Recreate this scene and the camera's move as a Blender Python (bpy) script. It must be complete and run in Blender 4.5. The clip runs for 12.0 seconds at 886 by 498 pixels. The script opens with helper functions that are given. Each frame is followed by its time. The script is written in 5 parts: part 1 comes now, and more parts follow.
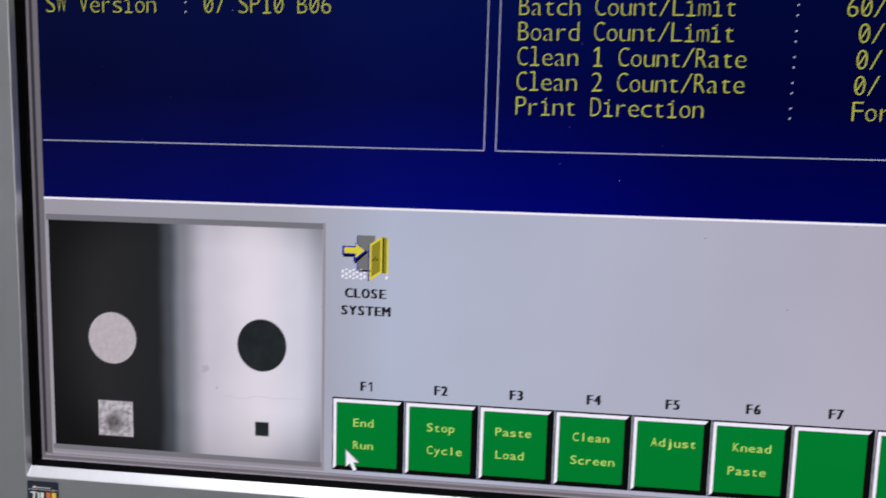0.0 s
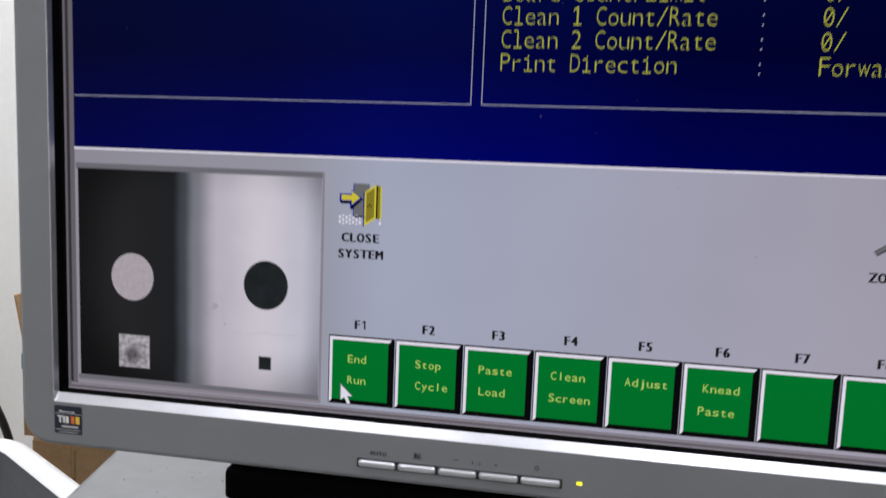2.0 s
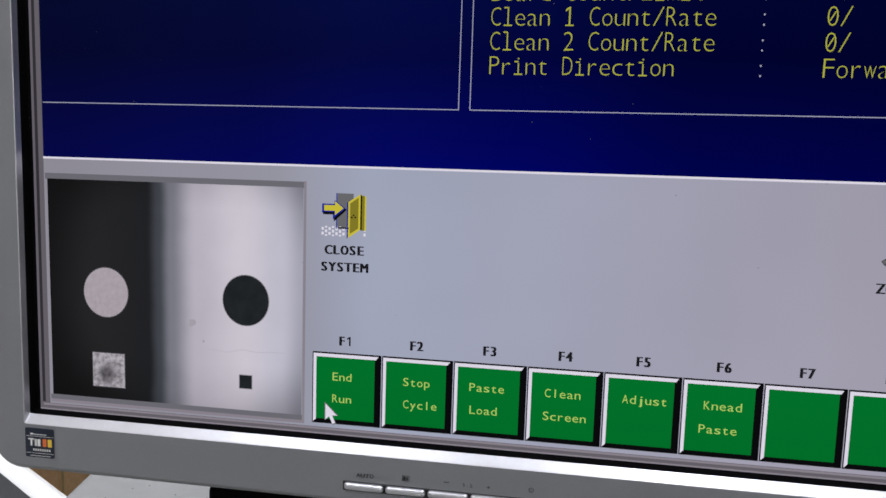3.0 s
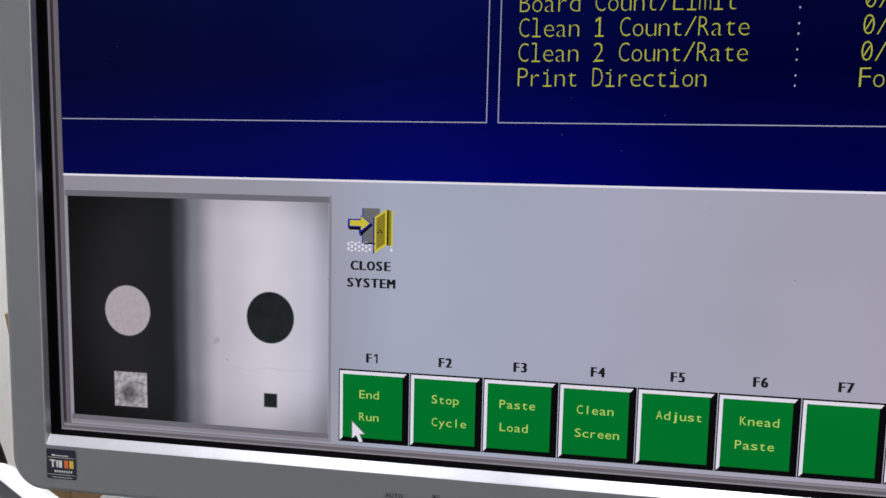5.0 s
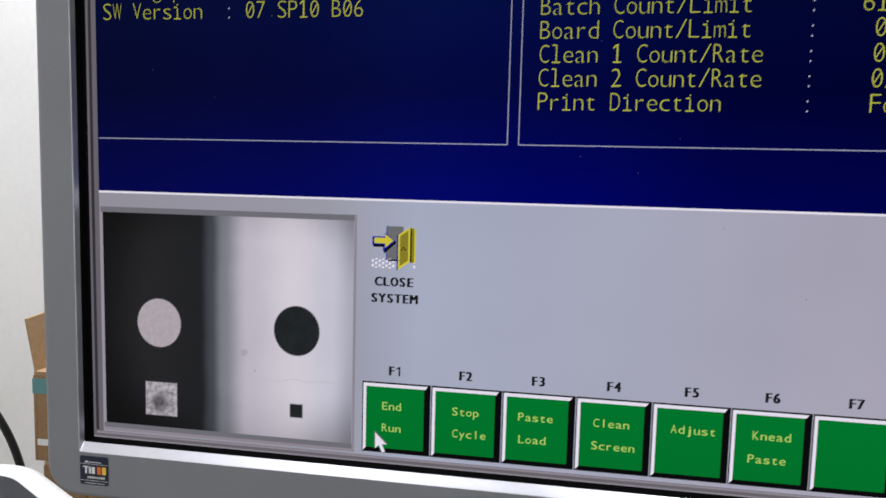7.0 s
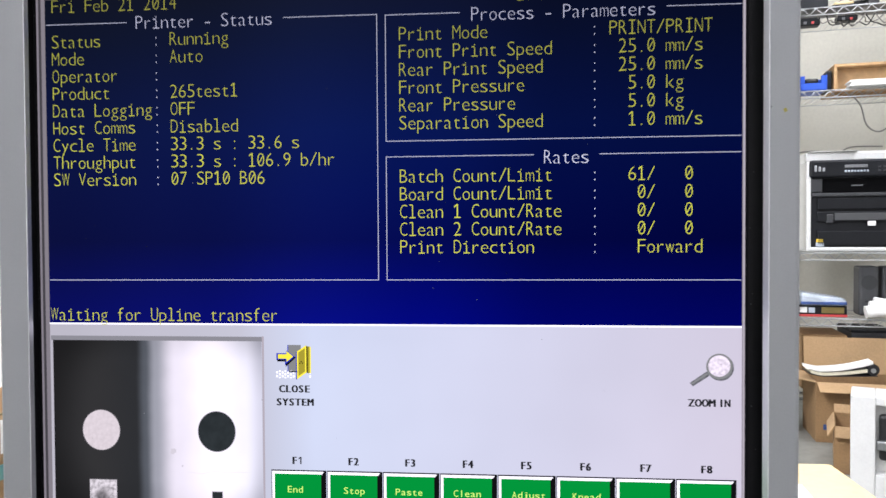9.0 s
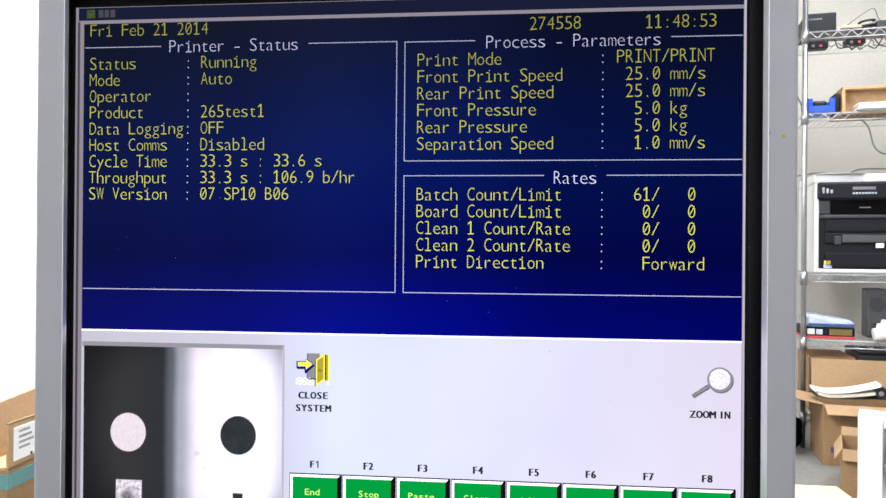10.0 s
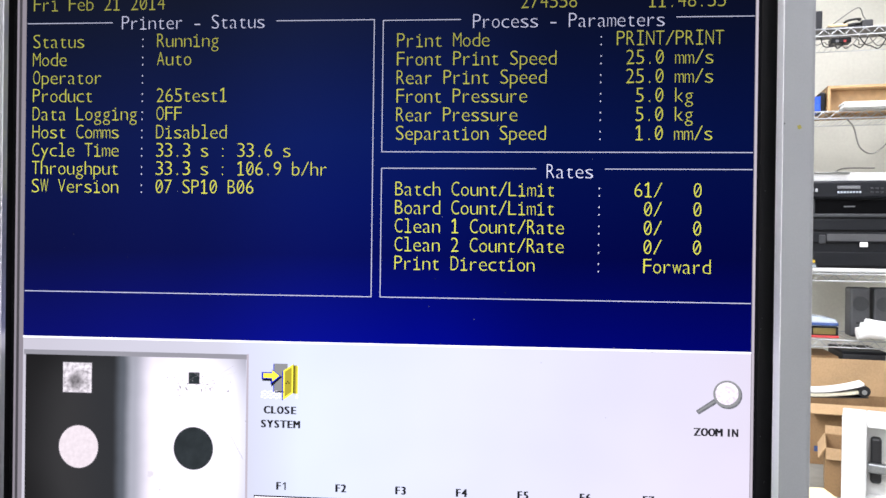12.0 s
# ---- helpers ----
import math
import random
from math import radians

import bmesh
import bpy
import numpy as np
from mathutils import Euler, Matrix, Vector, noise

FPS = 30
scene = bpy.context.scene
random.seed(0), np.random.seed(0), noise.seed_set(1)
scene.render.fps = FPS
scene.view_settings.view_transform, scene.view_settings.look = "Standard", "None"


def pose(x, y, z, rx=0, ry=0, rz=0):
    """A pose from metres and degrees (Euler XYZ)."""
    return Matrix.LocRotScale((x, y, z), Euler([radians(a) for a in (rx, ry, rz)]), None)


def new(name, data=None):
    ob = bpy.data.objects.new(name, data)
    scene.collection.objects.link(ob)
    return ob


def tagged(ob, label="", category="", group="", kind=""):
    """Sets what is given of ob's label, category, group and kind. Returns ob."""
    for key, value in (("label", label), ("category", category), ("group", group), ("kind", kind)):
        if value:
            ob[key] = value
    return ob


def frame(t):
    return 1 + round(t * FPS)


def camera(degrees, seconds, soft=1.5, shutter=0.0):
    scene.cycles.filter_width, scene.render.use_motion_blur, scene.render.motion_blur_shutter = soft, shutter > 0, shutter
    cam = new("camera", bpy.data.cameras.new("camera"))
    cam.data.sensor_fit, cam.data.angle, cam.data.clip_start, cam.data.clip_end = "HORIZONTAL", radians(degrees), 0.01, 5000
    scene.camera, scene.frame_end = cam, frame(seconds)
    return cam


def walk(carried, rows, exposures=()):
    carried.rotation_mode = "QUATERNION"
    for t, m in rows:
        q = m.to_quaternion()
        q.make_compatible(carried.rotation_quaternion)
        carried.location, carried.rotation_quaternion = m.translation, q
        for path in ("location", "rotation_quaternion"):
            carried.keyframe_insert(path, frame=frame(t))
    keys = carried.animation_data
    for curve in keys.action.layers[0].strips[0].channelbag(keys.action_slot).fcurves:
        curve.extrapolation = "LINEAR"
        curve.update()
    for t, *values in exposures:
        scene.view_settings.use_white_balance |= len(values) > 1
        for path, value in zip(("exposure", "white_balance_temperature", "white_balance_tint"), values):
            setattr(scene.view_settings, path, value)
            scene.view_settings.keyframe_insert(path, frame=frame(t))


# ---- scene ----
cam = camera(62.2, 12.0, shutter=0.5)
ROWS = [  # seconds, eye, turn
    (0.0, 0.0135, -0.2589, 0.9257, 83.48, -1.51, 6.32),
    (0.5, -0.0095, -0.2665, 0.9179, 84.03, -2.09, 5.73),
    (0.8, -0.0188, -0.3013, 0.9193, 86.42, -1.26, 3.88),
    (1.0, -0.0075, -0.3215, 0.9286, 86.47, -0.51, 3.49),
    (1.1, 0.0001, -0.3239, 0.9265, 86.40, -0.48, 3.80),
    (1.5, 0.0282, -0.3037, 0.9254, 85.32, -1.12, 7.73),
    (2.0, 0.0373, -0.2772, 0.9070, 83.72, -2.21, 9.79),
    (2.2, 0.0366, -0.2702, 0.9006, 83.35, -2.33, 9.92),
    (2.3, 0.0370, -0.2715, 0.9025, 83.10, -2.43, 9.83),
    (2.5, 0.0378, -0.2700, 0.9109, 83.00, -2.01, 9.65),
    (3.0, 0.0367, -0.2638, 0.9106, 83.64, -1.76, 9.17),
    (3.2, 0.0348, -0.2628, 0.9083, 83.85, -1.86, 9.14),
    (4.8, 0.0259, -0.2604, 0.9128, 83.75, -1.36, 9.40),
    (5.0, 0.0260, -0.2608, 0.9133, 84.06, -1.18, 9.16),
    (5.5, 0.0248, -0.2621, 0.9139, 84.10, -1.13, 9.17),
    (6.0, 0.0199, -0.2664, 0.9134, 84.26, -1.32, 9.56),
    (6.5, 0.0190, -0.2669, 0.9143, 84.38, -1.43, 9.60),
    (7.0, 0.0234, -0.2702, 0.9184, 84.49, -1.42, 10.03),
    (7.5, 0.0382, -0.2731, 0.9320, 85.81, -1.05, 8.64),
    (7.7, 0.0408, -0.2798, 0.9356, 87.51, -0.75, 7.73),
    (9.3, 0.0622, -0.3587, 0.9539, 89.04, 0.33, 5.06),
    (9.5, 0.0615, -0.3645, 0.9537, 89.33, 0.05, 5.36),
    (10.0, 0.0590, -0.3626, 0.9523, 90.10, -0.43, 5.67),
    (10.5, 0.0600, -0.3496, 0.9529, 89.94, -0.66, 5.49),
    (11.0, 0.0617, -0.3412, 0.9545, 90.01, -0.64, 4.87),
    (11.5, 0.0592, -0.3347, 0.9525, 89.91, -0.63, 4.63),
    (12.0, 0.0574, -0.3288, 0.9540, 89.85, -0.71, 4.51),
]
EXPOSURES = [(0, 0.15), (0.5, -0.2), (1.0, 0.15), (1.5, 0.2), (2.0, -0.15), (2.4, -0.35), (3.0, -0.15), (5.0, -0.1), (6.5, -0.12), (7.5, 0.15), (7.7, 0.25), (9.3, 0.92), (12.0, 1.18)]
walk(cam, [(t, pose(x, y, z, rx, ry, rz)) for t, x, y, z, rx, ry, rz in ROWS], [(t, e, 6230, 13) for t, e in EXPOSURES])

# ---- world and lights ----
world = bpy.data.worlds.new("world")
scene.world = world
world.use_nodes = True
world.node_tree.nodes["Background"].inputs["Color"].default_value = (0.9, 0.95, 1, 1)
world.node_tree.nodes["Background"].inputs["Strength"].default_value = 0.05
CEILING = 2.9
# panels added out of view, aimed to brighten bevel, bezel and west wall
LAMPS = [(0.6, -1.3, 13), (-0.75, -1.35, 4), (-0.79, 1.4, 70), (1.7, 2.5, 14), (2.4, -0.6, 18)]


# ---- materials ----
def nodes_of(mat):
    mat.use_nodes = True
    nt = mat.node_tree
    return nt, nt.nodes, nt.links


def paint(name, color, rough=0.5, metal=0.0, grain=0.08, scale=40, bump=0.05, second=None, big=3.0, spec=0.5):
    """A surface with two scales of variation and fine relief."""
    mat = bpy.data.materials.new(name)
    nt, n, l = nodes_of(mat)
    b = n["Principled BSDF"]
    b.inputs["Roughness"].default_value, b.inputs["Metallic"].default_value = rough, metal
    b.inputs["Specular IOR Level"].default_value = spec
    tc = n.new("ShaderNodeTexCoord")
    fine, wide = n.new("ShaderNodeTexNoise"), n.new("ShaderNodeTexNoise")
    fine.inputs["Scale"].default_value, fine.inputs["Detail"].default_value = scale, 5
    wide.inputs["Scale"].default_value, wide.inputs["Detail"].default_value = big, 3
    info = n.new("ShaderNodeObjectInfo")
    add = n.new("ShaderNodeVectorMath")
    l.new(tc.outputs["Object"], add.inputs[0])
    l.new(info.outputs["Random"], add.inputs[1])
    for tex in (fine, wide):
        l.new(add.outputs[0], tex.inputs["Vector"])
    mix = n.new("ShaderNodeMix")
    mix.data_type = "RGBA"
    dark = second or tuple(c * (1 - 2.5 * grain) for c in color)
    mix.inputs["A"].default_value, mix.inputs["B"].default_value = (*dark, 1), (*color, 1)
    both = n.new("ShaderNodeMath")
    both.operation = "ADD"
    l.new(fine.outputs["Fac"], both.inputs[0])
    l.new(wide.outputs["Fac"], both.inputs[1])
    ramp = n.new("ShaderNodeMapRange")
    ramp.inputs["From Min"].default_value, ramp.inputs["From Max"].default_value = 0.7, 1.15
    l.new(both.outputs[0], ramp.inputs["Value"])
    l.new(ramp.outputs["Result"], mix.inputs["Factor"])
    l.new(mix.outputs["Result"], b.inputs["Base Color"])
    bp = n.new("ShaderNodeBump")
    bp.inputs["Strength"].default_value, bp.inputs["Distance"].default_value = bump, 0.002
    l.new(fine.outputs["Fac"], bp.inputs["Height"])
    l.new(bp.outputs["Normal"], b.inputs["Normal"])
    rr = n.new("ShaderNodeMapRange")
    rr.inputs["To Min"].default_value, rr.inputs["To Max"].default_value = max(rough - 0.08, 0.02), min(rough + 0.1, 1)
    l.new(wide.outputs["Fac"], rr.inputs["Value"])
    l.new(rr.outputs["Result"], b.inputs["Roughness"])
    return mat


def glow(name, low, high=None, z0=0.0, z1=0.27, mottle=0.0, mottle_scale=900):
    """A lit area of the display; view-angle dimming towards its top painted in."""
    mat = bpy.data.materials.new(name)
    nt, n, l = nodes_of(mat)
    n.remove(n["Principled BSDF"])
    em = n.new("ShaderNodeEmission")
    l.new(em.outputs[0], n["Material Output"].inputs["Surface"])
    em.inputs["Color"].default_value = (*low, 1)
    tc = n.new("ShaderNodeTexCoord")
    last = None
    if high:
        sep = n.new("ShaderNodeSeparateXYZ")
        l.new(tc.outputs["Object"], sep.inputs[0])
        mr = n.new("ShaderNodeMapRange")
        mr.inputs["From Min"].default_value, mr.inputs["From Max"].default_value = z0, z1
        l.new(sep.outputs["Z"], mr.inputs["Value"])
        mix = n.new("ShaderNodeMix")
        mix.data_type = "RGBA"
        mix.inputs["A"].default_value, mix.inputs["B"].default_value = (*low, 1), (*high, 1)
        l.new(mr.outputs["Result"], mix.inputs["Factor"])
        last = mix.outputs["Result"]
        l.new(last, em.inputs["Color"])
    if mottle:
        ns = n.new("ShaderNodeTexNoise")
        ns.inputs["Scale"].default_value, ns.inputs["Detail"].default_value = mottle_scale, 4
        l.new(tc.outputs["Object"], ns.inputs["Vector"])
        mr = n.new("ShaderNodeMapRange")
        mr.inputs["From Min"].default_value, mr.inputs["From Max"].default_value = 0.3, 0.7
        mr.inputs["To Min"].default_value, mr.inputs["To Max"].default_value = 1 - mottle, 1
        l.new(ns.outputs["Fac"], mr.inputs["Value"])
        l.new(mr.outputs["Result"], em.inputs["Strength"])
    return mat


def feed_glow():
    """The video picture of the board camera: a dark strip, a soft edge, a bright strip."""
    mat = bpy.data.materials.new("video_feed")
    nt, n, l = nodes_of(mat)
    n.remove(n["Principled BSDF"])
    em = n.new("ShaderNodeEmission")
    l.new(em.outputs[0], n["Material Output"].inputs["Surface"])
    tc, sep = n.new("ShaderNodeTexCoord"), n.new("ShaderNodeSeparateXYZ")
    l.new(tc.outputs["Object"], sep.inputs[0])
    ns = n.new("ShaderNodeTexNoise")
    ns.inputs["Scale"].default_value, ns.inputs["Detail"].default_value = 38, 3
    l.new(tc.outputs["Object"], ns.inputs["Vector"])
    wob = n.new("ShaderNodeMath")
    wob.operation = "MULTIPLY_ADD"
    wob.inputs[1].default_value = 0.0025
    l.new(ns.outputs["Fac"], wob.inputs[0])
    l.new(sep.outputs["X"], wob.inputs[2])
    mr = n.new("ShaderNodeMapRange")
    mr.inputs["From Min"].default_value, mr.inputs["From Max"].default_value = -0.1643, -0.0573
    l.new(wob.outputs[0], mr.inputs["Value"])
    ramp = n.new("ShaderNodeValToRGB")
    e = ramp.color_ramp.elements
    e[0].position, e[0].color = 0.0, (0.016, 0.0155, 0.016, 1)
    e[1].position, e[1].color = 1.0, (0.43, 0.42, 0.48, 1)
    ramp.color_ramp.interpolation = "EASE"
    for p, c in ((0.20, (0.0195, 0.019, 0.0195, 1)), (0.405, (0.017, 0.0175, 0.019, 1)), (0.45, (0.06, 0.065, 0.075, 1)), (0.50, (0.21, 0.21, 0.235, 1)), (0.60, (0.52, 0.48, 0.53, 1)), (0.78, (0.66, 0.61, 0.65, 1)), (0.92, (0.57, 0.55, 0.61, 1))):
        e.new(p).color = c
    l.new(mr.outputs["Result"], ramp.inputs["Fac"])
    l.new(ramp.outputs["Color"], em.inputs["Color"])
    up = n.new("ShaderNodeMapRange")
    up.inputs["From Min"].default_value, up.inputs["From Max"].default_value = 0.082, 0.094
    up.inputs["To Min"].default_value, up.inputs["To Max"].default_value = 1.0, 0.84
    l.new(sep.outputs["Z"], up.inputs["Value"])
    mot = n.new("ShaderNodeMapRange")
    mot.inputs["To Min"].default_value, mot.inputs["To Max"].default_value = 0.90, 1.09
    l.new(ns.outputs["Fac"], mot.inputs["Value"])
    foot = n.new("ShaderNodeMapRange")
    foot.inputs["From Min"].default_value, foot.inputs["From Max"].default_value = 0.003, 0.022
    foot.inputs["To Min"].default_value, foot.inputs["To Max"].default_value = 0.78, 1.0
    l.new(sep.outputs["Z"], foot.inputs["Value"])
    fade = n.new("ShaderNodeMath")
    fade.operation = "MULTIPLY"
    l.new(up.outputs["Result"], fade.inputs[0])
    l.new(foot.outputs["Result"], fade.inputs[1])
    mul = n.new("ShaderNodeMath")
    mul.operation = "MULTIPLY"
    l.new(fade.outputs[0], mul.inputs[0])
    l.new(mot.outputs["Result"], mul.inputs[1])
    gap = n.new("ShaderNodeVectorMath")
    gap.operation = "DISTANCE"
    gap.inputs[1].default_value = (-0.104, 0, 0.050)
    l.new(tc.outputs["Object"], gap.inputs[0])
    rim = n.new("ShaderNodeMapRange")
    rim.interpolation_type = "SMOOTHSTEP"
    rim.inputs["From Min"].default_value, rim.inputs["From Max"].default_value = 0.042, 0.068
    rim.inputs["To Min"].default_value, rim.inputs["To Max"].default_value = 1.0, 0.52
    l.new(gap.outputs["Value"], rim.inputs["Value"])
    end = n.new("ShaderNodeMath")
    end.operation = "MULTIPLY"
    l.new(mul.outputs[0], end.inputs[0])
    l.new(rim.outputs["Result"], end.inputs[1])
    l.new(end.outputs[0], em.inputs["Strength"])
    return mat


def blue_glow():
    """The blue page: view-angle falloff painted in, bright foot, dim greyer top and west."""
    mat = bpy.data.materials.new("display_blue")
    nt, n, l = nodes_of(mat)
    n.remove(n["Principled BSDF"])
    em = n.new("ShaderNodeEmission")
    l.new(em.outputs[0], n["Material Output"].inputs["Surface"])
    tc, sep = n.new("ShaderNodeTexCoord"), n.new("ShaderNodeSeparateXYZ")
    l.new(tc.outputs["Object"], sep.inputs[0])
    mr = n.new("ShaderNodeMapRange")
    mr.inputs["From Min"].default_value, mr.inputs["From Max"].default_value = 0.10, 0.26
    l.new(sep.outputs["Z"], mr.inputs["Value"])
    ramp = n.new("ShaderNodeValToRGB")
    e = ramp.color_ramp.elements
    e[0].position, e[0].color = 0.0, (0.0006, 0.0014, 0.114, 1)
    e[1].position, e[1].color = 1.0, (0.0030, 0.0042, 0.013, 1)
    for p, c in ((0.25, (0.0007, 0.0017, 0.045, 1)), (0.40, (0.0009, 0.0030, 0.049, 1)), (0.58, (0.0014, 0.0046, 0.046, 1)), (0.85, (0.0022, 0.0042, 0.022, 1))):
        e.new(p).color = c
    l.new(mr.outputs["Result"], ramp.inputs["Fac"])
    side = n.new("ShaderNodeMapRange")
    side.inputs["From Min"].default_value, side.inputs["From Max"].default_value = -0.166, 0.02
    side.inputs["To Min"].default_value, side.inputs["To Max"].default_value = 1.0, 0.0
    l.new(sep.outputs["X"], side.inputs["Value"])
    add = n.new("ShaderNodeMix")
    add.data_type, add.blend_type = "RGBA", "ADD"
    add.inputs["B"].default_value = (0.0028, 0.0034, 0.002, 1)
    l.new(side.outputs["Result"], add.inputs["Factor"])
    l.new(ramp.outputs["Color"], add.inputs["A"])
    l.new(add.outputs["Result"], em.inputs["Color"])
    # sideways view-angle falloff, painted as a strength that peaks mid-width
    across = n.new("ShaderNodeMapRange")
    across.inputs["From Min"].default_value, across.inputs["From Max"].default_value = -0.166, 0.166
    l.new(sep.outputs["X"], across.inputs["Value"])
    bell = n.new("ShaderNodeValToRGB")
    b = bell.color_ramp.elements
    b[0].position, b[0].color = 0.0, (0.56, 0.56, 0.56, 1)
    b[1].position, b[1].color = 1.0, (0.55, 0.55, 0.55, 1)
    bell.color_ramp.interpolation = "EASE"
    for p, v in ((0.22, 0.74), (0.42, 1.10), (0.56, 1.02), (0.76, 0.64)):
        b.new(p).color = (v, v, v, 1)
    l.new(across.outputs["Result"], bell.inputs["Fac"])
    l.new(bell.outputs["Color"], em.inputs["Strength"])
    return mat


def mottled_glow():
    """The rough white square of the video picture: grainy, with a soft dark core."""
    mat = bpy.data.materials.new("feed_mottled_square")
    nt, n, l = nodes_of(mat)
    n.remove(n["Principled BSDF"])
    em = n.new("ShaderNodeEmission")
    l.new(em.outputs[0], n["Material Output"].inputs["Surface"])
    em.inputs["Color"].default_value = (0.47, 0.43, 0.45, 1)
    tc = n.new("ShaderNodeTexCoord")
    grain, warp = n.new("ShaderNodeTexNoise"), n.new("ShaderNodeTexNoise")
    grain.inputs["Scale"].default_value, grain.inputs["Detail"].default_value = 520, 3
    warp.inputs["Scale"].default_value, warp.inputs["Detail"].default_value = 260, 2
    l.new(tc.outputs["Object"], grain.inputs["Vector"])
    l.new(tc.outputs["Object"], warp.inputs["Vector"])
    far = n.new("ShaderNodeVectorMath")
    far.operation = "DISTANCE"
    far.inputs[1].default_value = (-0.0007, 0, -0.0012)
    l.new(tc.outputs["Object"], far.inputs[0])
    edge = n.new("ShaderNodeMath")
    edge.operation = "MULTIPLY_ADD"
    edge.inputs[1].default_value = -0.0075
    l.new(warp.outputs["Fac"], edge.inputs[0])
    l.new(far.outputs["Value"], edge.inputs[2])
    core = n.new("ShaderNodeMapRange")
    core.interpolation_type = "SMOOTHSTEP"
    core.inputs["From Min"].default_value, core.inputs["From Max"].default_value = -0.0032, 0.0022
    core.inputs["To Min"].default_value, core.inputs["To Max"].default_value = 0.28, 1.0
    l.new(edge.outputs[0], core.inputs["Value"])
    mr = n.new("ShaderNodeMapRange")
    mr.inputs["From Min"].default_value, mr.inputs["From Max"].default_value = 0.32, 0.62
    mr.inputs["To Min"].default_value, mr.inputs["To Max"].default_value = 0.40, 1.05
    l.new(grain.outputs["Fac"], mr.inputs["Value"])
    mul = n.new("ShaderNodeMath")
    mul.operation = "MULTIPLY"
    l.new(core.outputs["Result"], mul.inputs[0])
    l.new(mr.outputs["Result"], mul.inputs[1])
    l.new(mul.outputs[0], em.inputs["Strength"])
    return mat


def grey_glow():
    """The grey page: dim at its west end, bluish beside that, pinkish on the east, slightly uneven."""
    mat = bpy.data.materials.new("display_grey")
    nt, n, l = nodes_of(mat)
    n.remove(n["Principled BSDF"])
    em = n.new("ShaderNodeEmission")
    l.new(em.outputs[0], n["Material Output"].inputs["Surface"])
    tc, sep = n.new("ShaderNodeTexCoord"), n.new("ShaderNodeSeparateXYZ")
    l.new(tc.outputs["Object"], sep.inputs[0])
    mr = n.new("ShaderNodeMapRange")
    mr.inputs["From Min"].default_value, mr.inputs["From Max"].default_value = -0.166, 0.166
    l.new(sep.outputs["X"], mr.inputs["Value"])
    # bluish to pinkish view-angle tint is held in these ramp colours
    ramp = n.new("ShaderNodeValToRGB")
    e = ramp.color_ramp.elements
    e[0].position, e[0].color = 0.0, (0.30, 0.285, 0.315, 1)
    e[1].position, e[1].color = 1.0, (0.385, 0.352, 0.41, 1)
    e.new(0.29).color = (0.325, 0.318, 0.36, 1)
    e.new(0.40).color = (0.39, 0.416, 0.51, 1)
    l.new(mr.outputs["Result"], ramp.inputs["Fac"])
    l.new(ramp.outputs["Color"], em.inputs["Color"])
    ns = n.new("ShaderNodeTexNoise")
    ns.inputs["Scale"].default_value, ns.inputs["Detail"].default_value = 14, 2
    l.new(tc.outputs["Object"], ns.inputs["Vector"])
    st = n.new("ShaderNodeMapRange")
    st.inputs["To Min"].default_value, st.inputs["To Max"].default_value = 0.9, 1.1
    l.new(ns.outputs["Fac"], st.inputs["Value"])
    l.new(st.outputs["Result"], em.inputs["Strength"])
    return mat


WALL = paint("white_wall_paint", (0.86, 0.85, 0.82), 0.85, grain=0.02, scale=60, bump=0.1)
CREAM = paint("cream_wall_paint", (0.62, 0.605, 0.53), 0.85, grain=0.04, scale=60, bump=0.1)
FLOOR = paint("grey_floor", (0.25, 0.25, 0.225), 0.45, grain=0.1, scale=25, big=1.5)
CEIL = paint("ceiling_white", (0.8, 0.8, 0.78), 0.9, grain=0.02)
SILVER = paint("silver_plastic", (0.245, 0.25, 0.265), 0.42, 0.3, 0.025, 1400, 0.04, big=20)
SILVER_EDGE = paint("silver_chamfer", (0.66, 0.66, 0.70), 0.3, 0.85, 0.02, 600, 0.02, big=20)
BLACK = paint("black_plastic", (0.012, 0.012, 0.014), 0.45, grain=0.1, scale=200)
BLACK_MATT = paint("matt_black_plastic", (0.004, 0.004, 0.0045), 0.9, grain=0.1, scale=200, spec=0.03)
PANEL_BLACK = paint("unlit_panel", (0.005, 0.005, 0.006), 0.6, grain=0.05, scale=300, bump=0.01, spec=0.12)
PRINTER_DARK = paint("printer_black", (0.007, 0.008, 0.011), 0.45, grain=0.1, scale=150, spec=0.25)
DARK = paint("dark_grey_plastic", (0.035, 0.037, 0.042), 0.4, grain=0.1, scale=150)
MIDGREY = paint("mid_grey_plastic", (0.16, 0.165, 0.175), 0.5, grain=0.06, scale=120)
SPEAKER = paint("speaker_grey", (0.065, 0.067, 0.072), 0.5, grain=0.06, scale=120)
PRINT_BLUE = paint("faded_blue_print", (0.05, 0.10, 0.30), 0.8, grain=0.2, scale=120)
NOTICE = paint("greenish_notice", (0.50, 0.53, 0.46), 0.8, grain=0.1, scale=60)
STEEL_TOP = paint("grey_painted_steel", (0.17, 0.173, 0.175), 0.42, 0.1, 0.05, 90, 0.06, big=8)
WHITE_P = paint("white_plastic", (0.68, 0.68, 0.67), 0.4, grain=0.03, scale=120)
CHROME = paint("chrome_wire", (0.40, 0.41, 0.42), 0.32, 0.9, 0.12, 200)
BRIGHT_WIRE = paint("bright_wire", (0.46, 0.47, 0.48), 0.35, 0.85, 0.1, 200)
LAMP_GREY = paint("worn_pale_print", (0.42, 0.43, 0.45), 0.5, grain=0.1, scale=200)
CARD = paint("cardboard", (0.30, 0.18, 0.083), 0.85, grain=0.09, scale=120, bump=0.15, big=6)
